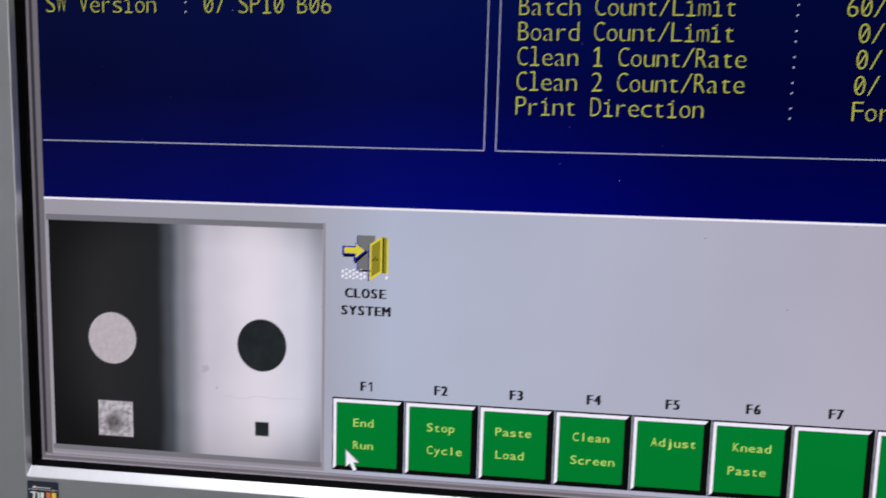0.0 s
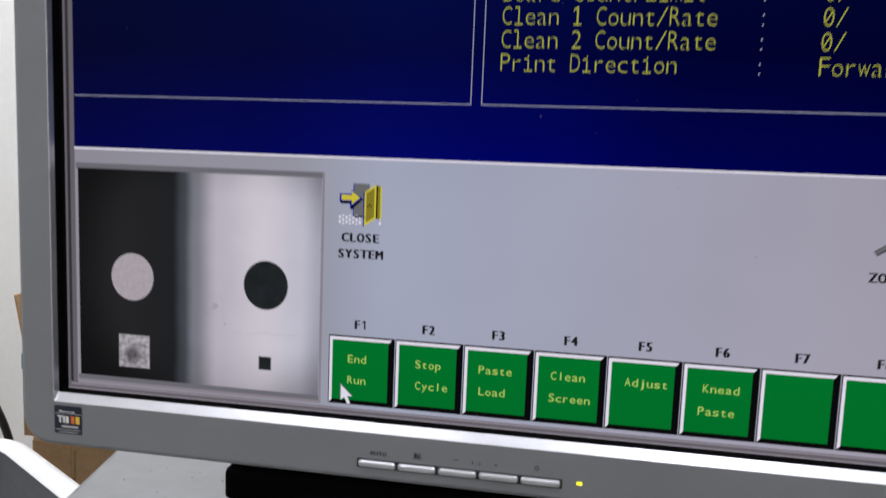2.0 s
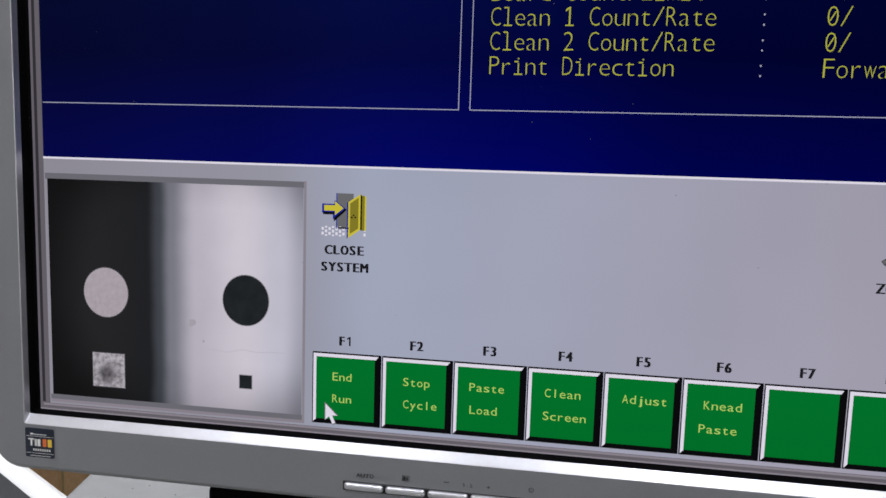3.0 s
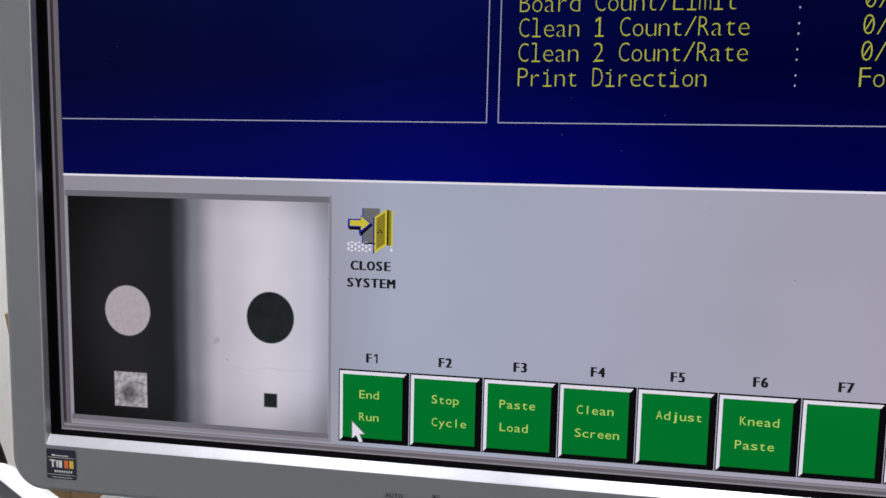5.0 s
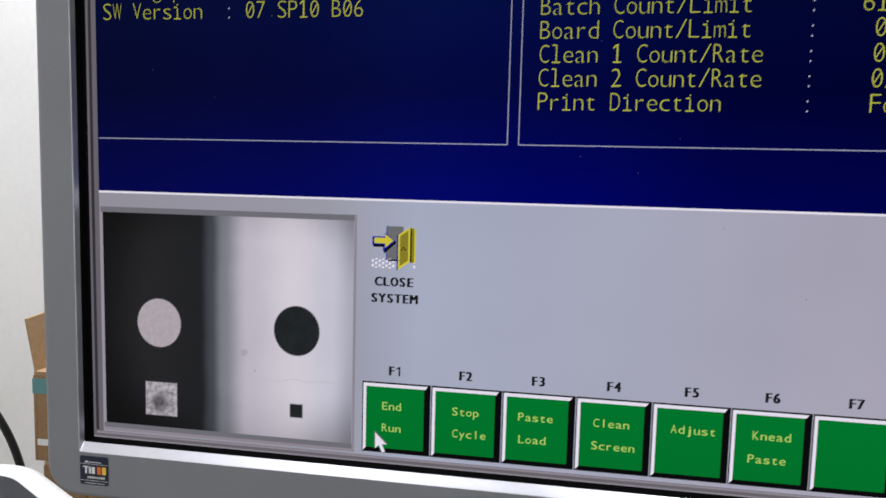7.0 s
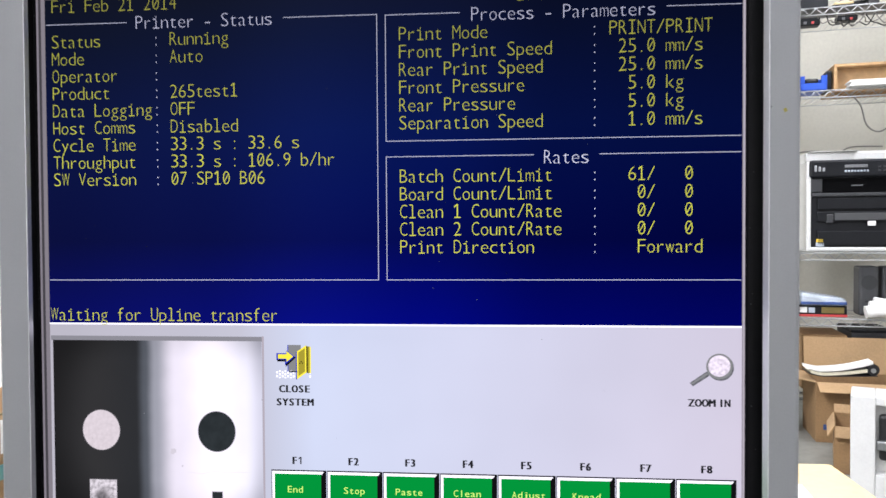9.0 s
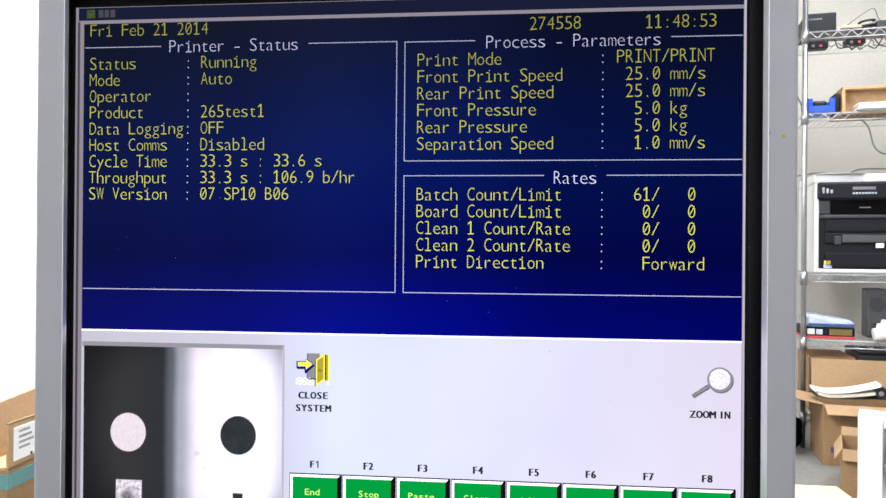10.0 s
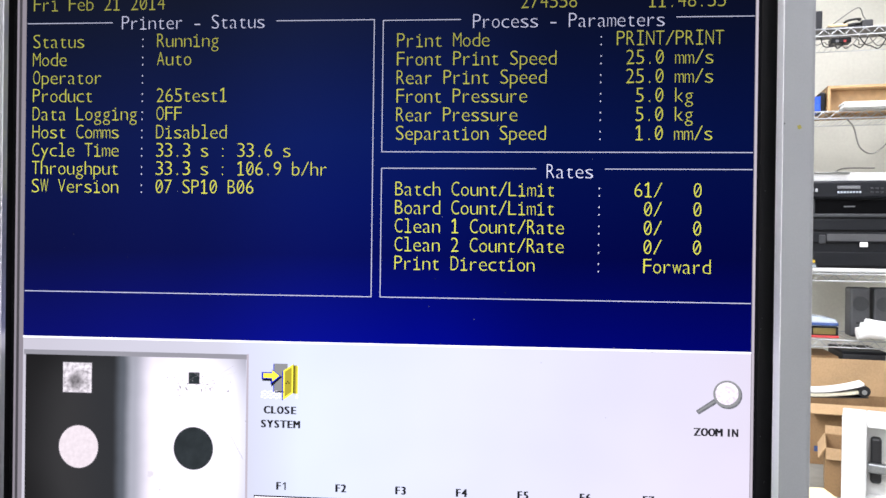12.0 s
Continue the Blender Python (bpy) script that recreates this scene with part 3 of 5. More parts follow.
    for k in range(16):
        disc(rnd.choice((rnd.uniform(0.1695, 0.1728), rnd.uniform(-0.1722, -0.1708))), rnd.uniform(0.01, 0.26), rnd.uniform(0.00008, 0.0002), 0.0002, bm, 0, 6, 0.5)
    tagged(part("dust", bm, DUST, monitor, "pale dust specks", AT), kind="stuff")
    # stains
    part("stain", disc(0.1819, 0.1964, 0.0009, -0.0090, wobble=0.5, n=14), SPOT, monitor, "dried olive-coloured speck", AT)
    part("stain", disc(0.1758, 0.1979, 0.0004, -0.0090, wobble=0.5, n=10), DARK, monitor, "dark nick", AT)


build_monitor()

# ---- the display's picture ----
screen = part("screen", rect(-0.1705, 0.1690, -0.0032, 0.2675, 0.0), G_BORDER, monitor, "lit display showing a machine's status page", AT)
Y1, Y2, Y3, Y4 = -0.0001, -0.0002, -0.0003, -0.0004
CELL, ROW, CAPH = 0.00424, 0.00844, 0.0065


def on_screen(name, bm, mat, label=""):
    return part(name, bm, mat, screen, label)


drums = {}


def build_display():
    # window border and title bar
    bm = bmesh.new()
    rect(0.1667, 0.1677, -0.0032, 0.2675, Y1, bm)
    rect(-0.1690, 0.1670, -0.0014, -0.0006, Y1, bm)
    rect(-0.1705, 0.1667, -0.0032, -0.0026, Y1, bm)
    rect(0.1677, 0.1690, -0.0032, -0.0026, Y1, bm)
    on_screen("window_border", bm, G_EDGE, "pale raised window border")
    on_screen("window_border", rect(0.1677, 0.1690, -0.0026, 0.2675, Y1), G_BLACK, "black margin beside the window")
    bm = bmesh.new()
    rect(-0.1705, -0.1697, -0.0026, 0.2675, Y1, bm)
    rect(-0.1677, -0.1668, -0.0006, 0.2588, Y1, bm)
    rect(-0.1677, 0.1667, 0.2588, 0.2600, Y1, bm)
    on_screen("window_border", bm, G_EDGE_W, "dim raised window border")
    bm = bmesh.new()
    rect(-0.1694, -0.1681, 0.0, 0.2600, Y1, bm)
    on_screen("window_border", bm, G_RING_DARK, "dark groove of the window border")
    on_screen("title_bar", rect(-0.1690, 0.1665, 0.2606, 0.2672, Y1), G_BAR, "dark title bar")
    bm = bmesh.new()
    for k, w in enumerate((0.0026, 0.0024, 0.0026)):
        rect(-0.1580 + k * 0.0032, -0.1580 + k * 0.0032 + w, 0.2620, 0.2660, Y2, bm)
    on_screen("title_mark", bm, G_RING_DARK, "grey bars in the title bar")
    on_screen("title_mark", rect(-0.1645, -0.1600, 0.2618, 0.2662, Y2), G_MOSS)
    # blue page
    on_screen("blue_page", rect(-0.1660, 0.1664, 0.1000, 0.2588, Y1), G_BLUE, "dark blue status page")
    lw = 0.00018

    def hline(x0, x1, z):
        on_screen("frame_line", rect(x0, x1, z - lw, z + lw, Y2), G_LINE)

    def vline(x, z0, z1):
        on_screen("frame_line", rect(x - lw, x + lw, z0 - lw, z1 + lw, -0.00021), G_LINE)
    for x0, x1, z in ((-0.1655, -0.1239, 0.2464), (-0.0461, -0.0009, 0.2464), (-0.1655, -0.0009, 0.1211), (0.0032, 0.0383, 0.2460), (0.1327, 0.1660, 0.2460), (0.0032, 0.1660, 0.1867), (0.0032, 0.0725, 0.1793), (0.1026, 0.1660, 0.1793), (0.0032, 0.1660, 0.1211)):
        hline(x0, x1, z)
    for x, z0, z1 in ((-0.0009, 0.1211, 0.2464), (0.0032, 0.1867, 0.2460), (0.0032, 0.1211, 0.1793)):
        vline(x, z0, z1)
    on_screen("page_edge", rect(-0.1660, 0.1664, 0.0992, 0.1000, Y2), G_LIGHT, "white edge under the blue page")
    # lettering, row by row
    z0 = 0.2380
    xl, xr = -0.1628, 0.0092
    wide = 0.00429  # the west group's cells are a little wider

    def line(x, z, text, mat=G_YELLOW, name="text_line", cell=CELL):
        on_screen(name, set_text(text, x, z, cell, CAPH, Y3), mat)
    line(xl, z0 + 2.05 * ROW, "Fri Feb 21 2014", cell=wide)
    line(0.0646, z0 + 1.88 * ROW, "274558")
    line(0.1202, z0 + 1.84 * ROW, "11:48:5")
    line(-0.1198, 0.2463, "Printer - Status", G_TITLE, "heading", wide)
    line(0.0433, 0.2452, "Process - Parameters", G_TITLE, "heading")
    line(0.0768, 0.1783, "Rates", G_TITLE, "heading")
    for i, (a, b) in enumerate((("Status", "Running"), ("Mode", "Auto"), ("Operator", ""), ("Product", "265test1"), ("Data Logging", "OFF"), ("Host Comms", "Disabled"), ("Cycle Time", "33.3 s : 33.6 s"), ("Throughput", "33.  s : 106.9 b/hr"), ("SW Version", "07 SP10 B06"))):
        line(xl, z0 - i * ROW, a, cell=wide)
        on_screen("colon", set_text(":", xl + 12.0 * wide, z0 - i * ROW, CELL, CAPH, Y3), G_TITLE)
        if b:
            line(xl + 14 * wide, z0 - i * ROW, b, cell=wide)
    rows = [("Print Mode", 23, "PRINT/PRINT", 0), ("Front Print Speed", 24, "25.0 mm/s", 1), ("Rear Print Speed", 24, "25.0 mm/s", 2), ("Front Pressure", 25, "5.0 kg", 3), ("Rear Pressure", 25, "5.0 kg", 4), ("Separation Speed", 25, "1.0 mm/s", 5),
            ("Batch Count/Limit", 25, "6 /   0", 8), ("Board Count/Limit", 26, "0/   0", 9), ("Clean 1 Count/Rate", 26, "0/   0", 10), ("Clean 2 Count/Rate", 26, "0/   0", 11), ("Print Direction", 26, "Forward", 12)]
    for a, c, b, i in rows:
        z = 0.2370 - i * 0.00835
        line(xr, z, a)
        on_screen("colon", set_text(":", xr + 21 * CELL, z, CELL, CAPH, Y3), G_TITLE)
        line(xr + c * CELL, z, b)
    # figures that change: glyphs on made-up drums, idle faces hidden behind the page
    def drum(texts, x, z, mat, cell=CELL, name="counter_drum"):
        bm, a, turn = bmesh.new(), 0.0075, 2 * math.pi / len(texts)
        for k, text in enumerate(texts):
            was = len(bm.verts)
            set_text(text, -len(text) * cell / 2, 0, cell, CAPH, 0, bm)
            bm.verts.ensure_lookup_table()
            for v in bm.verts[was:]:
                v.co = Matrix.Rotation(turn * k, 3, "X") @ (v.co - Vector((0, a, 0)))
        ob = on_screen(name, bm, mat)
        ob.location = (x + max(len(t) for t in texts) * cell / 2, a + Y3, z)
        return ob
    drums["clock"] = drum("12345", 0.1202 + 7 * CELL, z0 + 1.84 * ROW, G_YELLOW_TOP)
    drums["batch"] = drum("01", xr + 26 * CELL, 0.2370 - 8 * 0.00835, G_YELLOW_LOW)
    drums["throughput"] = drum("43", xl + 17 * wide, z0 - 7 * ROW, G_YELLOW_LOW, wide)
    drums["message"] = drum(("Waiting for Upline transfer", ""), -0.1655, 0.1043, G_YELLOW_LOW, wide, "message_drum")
    # grey page
    on_screen("grey_page", rect(-0.1660, 0.1664, -0.0004, 0.0992, Y1), G_GREY, "pale grey control page")
    # video picture, sunk in the page
    for x0, x1, a, b in ((-0.1655, -0.0582, 0.0912, 0.0936), (-0.1655, -0.0582, 0.0016, 0.0036)):
        on_screen("video_edge", rect(x0, x1, a, b, Y2), G_GREY_DARK, "dark sunken edge of the video picture")
    for x0, x1, a, b in ((-0.0582, -0.0572, 0.0006, 0.0938), (-0.1655, -0.0572, 0.0004, 0.0016)):
        on_screen("video_edge", rect(x0, x1, a, b, -0.00021), G_EDGE, "pale raised edge of the video picture")
    on_screen("video_picture", rect(-0.1645, -0.0584, 0.0036, 0.0914, -0.00022), G_FEED, "grey video picture of two alignment marks")
    # function buttons
    names = [("End", "Run"), ("Stop", "Cycle"), ("Paste", "Load"), ("Clean", "Screen"), ("Adjust", ""), ("Knead", "Paste"), ("", ""), ("", "")]
    for i, (a, b) in enumerate(names):
        x0 = -0.0541 + 0.02732 * i
        x1, zb, zt = x0 + 0.0265, 0.0012, 0.0293
        bm = bmesh.new()
        rect(x0, x1 + 0.0005, zb, zt, Y2, bm, 0)
        e = 0.0016
        poly(bm, [(x0 + 0.0004, zb + 0.0004), (x0 + e, zb + e), (x0 + e, zt - e - 0.0003), (x1 - e, zt - e - 0.0003), (x1 - 0.0006, zt - 0.0006), (x0 + 0.0004, zt - 0.0006)], Y3, 1)
        rect(x0 + e, x1 - e - 0.0004, zb + e + 0.0003, zt - e - 0.0003, Y4, bm, 2)
        on_screen("soft_button", bm, [G_BLACK, G_LIGHT, G_GREEN], "green on-screen button with white and black edges")
        on_screen("key_label", set_text("F%d" % (i + 1), -0.0412 + 0.02743 * i - 0.0027, 0.0339, 0.0027, 0.0035, Y2, bold=0.00030, fixed=False, slash=False, fill=0.95), G_INK)
        for text, z, dx in ((a, 0.0200, (0, 0.0002, -0.0014, -0.0010, -0.0008, 0, 0, 0)[i]), (b, 0.0114, (0, 0.0010, -0.0017, -0.0014, 0, -0.0012, 0, 0)[i])):
            if text:
                on_screen("button_caption", set_text(text, x0 + 0.0078 + dx - (0.0006 if len(text) > 4 else 0), z, 0.00268, 0.0031, -0.0005, fixed=False, slash=False, even=True), G_LIME)
    # icons
    on_screen("icon_caption", set_text("CLOSE", -0.0499, 0.0686, 0.0031, 0.0034, Y2, bold=0.00028, fixed=False, slash=False, fill=0.92), G_INK)
    on_screen("icon_caption", set_text("SYSTEM", -0.0515, 0.0622, 0.0031, 0.0034, Y2, bold=0.00028, fixed=False, slash=False, fill=0.92), G_INK)
    on_screen("icon_caption", set_text("ZOOM", 0.1424, 0.0646, 0.0031, 0.0034, Y2, bold=0.00028, fixed=False, slash=False, fill=0.94), G_INK)
    on_screen("icon_caption", set_text("IN", 0.1560, 0.0646, 0.0027, 0.0034, Y2, bold=0.00024, fixed=False, slash=False, fill=0.8), G_INK)
    bm = bmesh.new()
    rect(-0.0452, -0.0390, 0.0772, 0.0898, Y2, bm, 0)
    rect(-0.0456, -0.0452, 0.0766, 0.0898, Y3, bm, 2)
    rect(-0.0448, -0.0405, 0.0766, 0.0772, Y3, bm, 3)
    poly(bm, [(-0.0410, 0.0732), (-0.0363, 0.0765), (-0.0363, 0.0897), (-0.0410, 0.0866)], Y3, 1)
    poly(bm, [(-0.0402, 0.0748), (-0.0370, 0.0770), (-0.0370, 0.0884), (-0.0402, 0.0862)], Y4, 4)
    poly(bm, [(-0.0414, 0.0730), (-0.0409, 0.0733), (-0.0409, 0.0868), (-0.0414, 0.0864)], Y4, 2)
    poly(bm, [(-0.0363, 0.0765), (-0.0357, 0.0763), (-0.0357, 0.0890), (-0.0363, 0.0897)], Y3, 3)
    rect(-0.0357, -0.0347, 0.0762, 0.0892, Y3, bm, 4)
    rect(-0.0347, -0.0341, 0.0762, 0.0890, Y3, bm, 1)
    for dx, dz in ((0, 0), (-0.0007, -0.0008), (0.0006, -0.0007)):
        disc(-0.0388 + dx, 0.0818 + dz, 0.00035, -0.0005, bm, 3, 8)
    poly(bm, [(-0.0510, 0.0824), (-0.0468, 0.0824), (-0.0468, 0.0800), (-0.0420, 0.0842), (-0.0462, 0.0872), (-0.0462, 0.0858), (-0.0510, 0.0858)], Y4, 2)
    poly(bm, [(-0.0506, 0.0818), (-0.0464, 0.0818), (-0.0464, 0.0792), (-0.0414, 0.0838), (-0.0420, 0.0842), (-0.0464, 0.0806), (-0.0464, 0.0828), (-0.0506, 0.0828)], -0.00045, 3)
    poly(bm, [(-0.0502, 0.0832), (-0.0460, 0.0832), (-0.0460, 0.0816), (-0.0427, 0.0843), (-0.0460, 0.0868), (-0.0460, 0.0853), (-0.0502, 0.0853)], -0.0005, 1)
    for k in range(52):
        px, pz = -0.0512 + 0.00135 * (k % 13), 0.0764 - 0.0009 * (k // 13) + 0.00045 * (k % 2)
        if not -0.0425 < px < -0.0362:
            rect(px, px + 0.00085, pz, pz + 0.0006, Y2, bm, 5)
    on_screen("door_icon", bm, [G_ICONGREY, G_OCHRE, G_ICONBLUE, G_BLACK, G_OCHRE_D, G_LIGHT], "open yellow door icon with an arrow")
    bm = bmesh.new()
    disc(0.1569, 0.0809, 0.0060, Y2, bm, 0)
    disc(0.1564, 0.0815, 0.0059, Y3, bm, 2)
    disc(0.1563, 0.0817, 0.0049, Y4, bm, 1)
    poly(bm, [(0.1432, 0.0738), (0.1446, 0.0722), (0.1518, 0.0770), (0.1529, 0.0792), (0.1506, 0.0790)], Y2, 0)
    poly(bm, [(0.1438, 0.0737), (0.1444, 0.0731), (0.1514, 0.0778), (0.1508, 0.0785)], Y3, 2)
    on_screen("magnifier_icon", bm, [G_RING, G_LENS, G_ICONGREY], "dark grey magnifying glass icon")
    bm = bmesh.new()
    tip = (-0.0487, 0.0094)
    shape = [(0, 0), (0, -0.0066), (0.0016, -0.0052), (0.0030, -0.0082), (0.0042, -0.0077), (0.0029, -0.0047), (0.0050, -0.0047)]
    poly(bm, [(tip[0] - 0.0003 + x * 1.12, tip[1] + 0.0005 + z * 1.1) for x, z in shape], -0.0006, 0)
    poly(bm, [(tip[0] + 0.0001 + x * 0.94, tip[1] - 0.0002 + z * 0.96) for x, z in shape], -0.0007, 1)
    on_screen("mouse_pointer", bm, [G_ICONGREY, G_LIGHT], "white arrow pointer")
    # faint line and smudges in the video picture
    bm = bmesh.new()
    xs = [-0.096 + 0.0022 * k for k in range(15)]
    for a, b in zip(xs, xs[1:]):
        za, zb = (0.0262 + 0.0011 * noise.noise(Vector((q * 140, 0, 0))) + (q + 0.112) * 0.03 for q in (a, b))
        poly(bm, [(a, za), (b, zb), (b, zb + 0.0002), (a, za + 0.0002)], Y3)
    on_screen("faint_line", bm, G_HAIR)
    bm = bmesh.new()
    disc(-0.1034, 0.0372, 0.0015, Y3, bm, 0, 16, 0.5)
    disc(-0.0987, 0.0300, 0.0005, Y3, bm, 0, 10, 0.5)
    on_screen("smudge", bm, G_SMUDGE)
    # dust on the glass
    rnd = random.Random(7)
    bm = bmesh.new()
    for k in range(22):
        disc(rnd.uniform(-0.165, 0.165), rnd.uniform(0.03, 0.25), rnd.uniform(0.00010, 0.00022), -0.0012, bm, 0, 7, 0.6)
    tagged(on_screen("dust", bm, DUST, "fine dust specks"), kind="stuff")


build_display()
# the marks that move in the video picture
YR = -0.00026


def mark(bm_rim, bm_face, mats, label, name):
    """A mark of the video picture with the soft rim of a blurred lens."""
    me = mesh_of(bm_face, mats[1])
    bm_rim.from_mesh(me)
    bpy.data.meshes.remove(me)
    bm_rim.faces.ensure_lookup_table()
    for f in bm_rim.faces[1:]:
        f.material_index = 1
    return on_screen(name, bm_rim, list(mats), label)


mark_square = mark(rect(-0.0072, 0.0072, -0.0072, 0.0072, YR), rect(-0.0069, 0.0069, -0.0069, 0.0069, Y3), (G_RIM_LIGHT, G_SQ), "mottled white square mark with a dark blotch", "square_mark")
mark_dark_square = mark(rect(-0.0028, 0.0028, -0.0029, 0.0029, YR), rect(-0.0025, 0.0025, -0.0026, 0.0026, Y3), (G_RIM_DARK, G_DISC_DARK), "small dark square mark", "square_mark")
mark_disc = mark(disc(0, 0, 0.0098, YR, rz=0.0102), disc(0, 0, 0.0095, Y3, rz=0.0099), (G_RIM_LIGHT, G_DISC), "white round mark", "disc_mark")
mark_dark_disc = mark(disc(0, 0, 0.0096, YR, rz=0.0101), disc(0, 0, 0.0093, Y3, rz=0.0098), (G_RIM_DARK, G_DISC_DARK), "dark round mark", "disc_mark")




def build_scratches():
    """Hairlines and grains of the board, seen when the camera looks at its other end."""
    rnd = random.Random(21)
    bm = bmesh.new()
    for k in range(9):
        x, z, d, w = rnd.uniform(-0.016, 0.010), rnd.uniform(-0.009, 0.004), rnd.uniform(0.006, 0.016), 0.00010
        t = rnd.choice((-0.5, -0.45, 0.4, 0.9))
        poly(bm, [(x, z), (x + d, z + t * d * 0.7), (x + d, z + t * d * 0.7 + w), (x, z + w)], -0.0005)
    for x0, z0, x1, z1 in ((0.001, 0.004, 0.0235, -0.036), (-0.004, 0.006, 0.012, -0.006), (0.002, -0.002, 0.020, 0.004)):
        poly(bm, [(x0, z0), (x1, z1), (x1 + 0.00016, z1 + 0.00010), (x0 + 0.00016, z0 + 0.00010)], -0.0005)
    for k in range(46):
        disc(rnd.gauss(0, 0.008), rnd.gauss(-0.003, 0.0028), rnd.uniform(0.00015, 0.0005), -0.0005, bm, 0, 7, 0.6)
    return on_screen("scratches", bm, G_SCRATCH, "fine scratches and grains on the board")


scratches = build_scratches()

# ---- desk under the monitor ----
def build_desk():
    desk = thing("machine_cover", pose(0, 0, 0), "grey painted steel machine cover under the monitor", "machine")
    bm = bmesh.new()
    out = [(-0.226, 0.062), (-0.262, 0.235), (-0.262, 0.42), (0.30, 0.42), (0.30, 0.074)]
    # top plate with a folded front edge
    lo = [bm.verts.new((x, y, DESK - 0.016)) for x, y in out]
    up = [bm.verts.new((x, y, DESK)) for x, y in out]
    bm.faces.new(up), bm.faces.new(lo[::-1])
    for i in range(len(out)):
        j = (i + 1) % len(out)
        bm.faces.new((lo[i], lo[j], up[j], up[i]))
    bmesh.ops.recalc_face_normals(bm, faces=bm.faces[:])
    bmesh.ops.bevel(bm, geom=[e for e in bm.edges], offset=0.005, segments=3, affect="EDGES", profile=0.5)
    part("top_plate", bm, STEEL_TOP, desk)
    part("housing", block(-0.218, 0.292, 0.082, 0.412, 0.0, DESK - 0.0165, 0.006), STEEL_TOP, desk)
    rnd = random.Random(5)
    bm = bmesh.new()
    for k in range(9):
        x, y, r = rnd.uniform(-0.21, -0.15), rnd.uniform(0.075, 0.12), rnd.uniform(0.0003, 0.0007)
        block(x, x + r, y, y + r * 1.3, DESK - 0.0005, DESK + 0.0002, 0, 1, bm)
    tagged(part("specks", bm, BLACK, desk, "small black specks"), kind="stuff")


build_desk()


# ---- cartons by the white wall ----
def carton(name, m, w, d, h, label, flaps=(), group="cartons", open_top=True, wall_t=0.006, tape=None):
    """An open carton, front at y 0, w wide, d deep; flaps: side, length, angle from upright (outwards positive), sideways tilt."""
    c = thing(name, m, label, "cardboard box", group)
    for x0, x1, y0, y1, z0, z1 in ((0, w, 0, wall_t, 0, h), (0, w, d - wall_t, d, 0, h), (0, wall_t, wall_t, d - wall_t, 0, h), (w - wall_t, w, wall_t, d - wall_t, 0, h), (wall_t, w - wall_t, wall_t, d - wall_t, 0, wall_t)):
        part("panel", block(x0, x1, y0, y1, z0, z1, 0.001, 1), CARD, c)
    if not open_top:
        part("lid", block(0.001, w - 0.001, 0.001, d - 0.001, h, h + wall_t, 0.001, 1), CARD_IN, c)
    for side, length, ang, *tilt in flaps:
        span = w if side in "fb" else d
        f = block(0.004, span - 0.004, -0.002, 0.003, 0, length, 0.001, 1)
        q = {"f": pose(0, 0.003, h, 0, 0, 0), "b": pose(w, d - 0.003, h, 0, 0, 180), "l": pose(0.003, d, h, 0, 0, -90), "r": pose(w - 0.003, 0, h, 0, 0, 90)}[side]
        ob = part("flap", f, CARD_IN, c)
        ob.matrix_local = q @ pose(0, 0, 0, ang, 0, 0) @ pose(0, 0, 0, 0, sum(tilt), 0)
    if tape:
        bm = bmesh.new()
        block(-0.0015, w + 0.0015, -0.0015, 0.0, tape[0], tape[1], 0, 1, bm)
        block(-0.0015, 0.0, 0, d, tape[0], tape[1], 0, 1, bm)
        block(w, w + 0.0015, 0, d, tape[0], tape[1], 0, 1, bm)
        part("tape", bm, TEAL, c, "teal printed band")
    return c


CORNER = (-0.745, 0.735)
box_up = carton("carton", pose(*CORNER, 0.455, 0, 0, 91), 0.31, 0.058, 0.139, "brown carton with raised flaps, white label and teal band", [("f", 0.074, 0), ("b", 0.112, 7, 4.0)], open_top=False, tape=(0.110, 0.134))
front_flap = [o for o in box_up.children if o.name.startswith("flap")][0]
part("cut_edge", block(0.004, 0.306, -0.0022, 0.0034, 0.0735, 0.0755), OLIVE, front_flap, "dark corrugated cut edge")
part("shipping_label", block(0.014, 0.118, -0.0036, -0.0024, 0.012, 0.066, 0.0004, 1), PAPER, front_flap, "creased white shipping label with grey print")
for k in range(4):
    part("label_bar", rect(0.026, 0.054 + 0.005 * (k % 3), 0.056 - k * 0.009, 0.060 - k * 0.009, -0.0038), PRINT_GREY, front_flap)
    part("label_bar", rect(0.072, 0.084 + 0.006 * (k % 2), 0.057 - k * 0.010, 0.061 - k * 0.010, -0.0038), PRINT_GREY, front_flap)
part("label_bar", rect(0.092, 0.106, 0.044, 0.062, -0.0038), PRINT_GREY, front_flap)
part("label_tear", disc(0.058, 0.015, 0.003, -0.0038, wobble=0.6, n=12), DARK, front_flap, "dark torn nick")
scrap = part("paper_scrap", block(-0.012, 0.012, -0.0042, -0.0026, -0.019, 0.019, 0.0004, 1), PAPER, front_flap, "torn white paper scrap")
scrap.matrix_local = pose(0.140, 0, 0.040, 0, 25, 0)
low_box = carton("carton", pose(-0.712, 0.732, 0.0, 0, 0, 90), 0.50, 0.075, 0.449, "closed brown carton standing on the floor", open_top=False)
# the corner's shadow, put in as a thin dark strip
part("corner_tape", block(-0.0012, 0.002, -0.0012, 0.0, 0.02, 0.44), OLIVE, low_box, "shadow along the corner as a thin dark strip")
part("paper_tag", block(-0.0012, 0.0, 0.030, 0.052, 0.026, 0.036), PAPER, box_up, "small white tag")

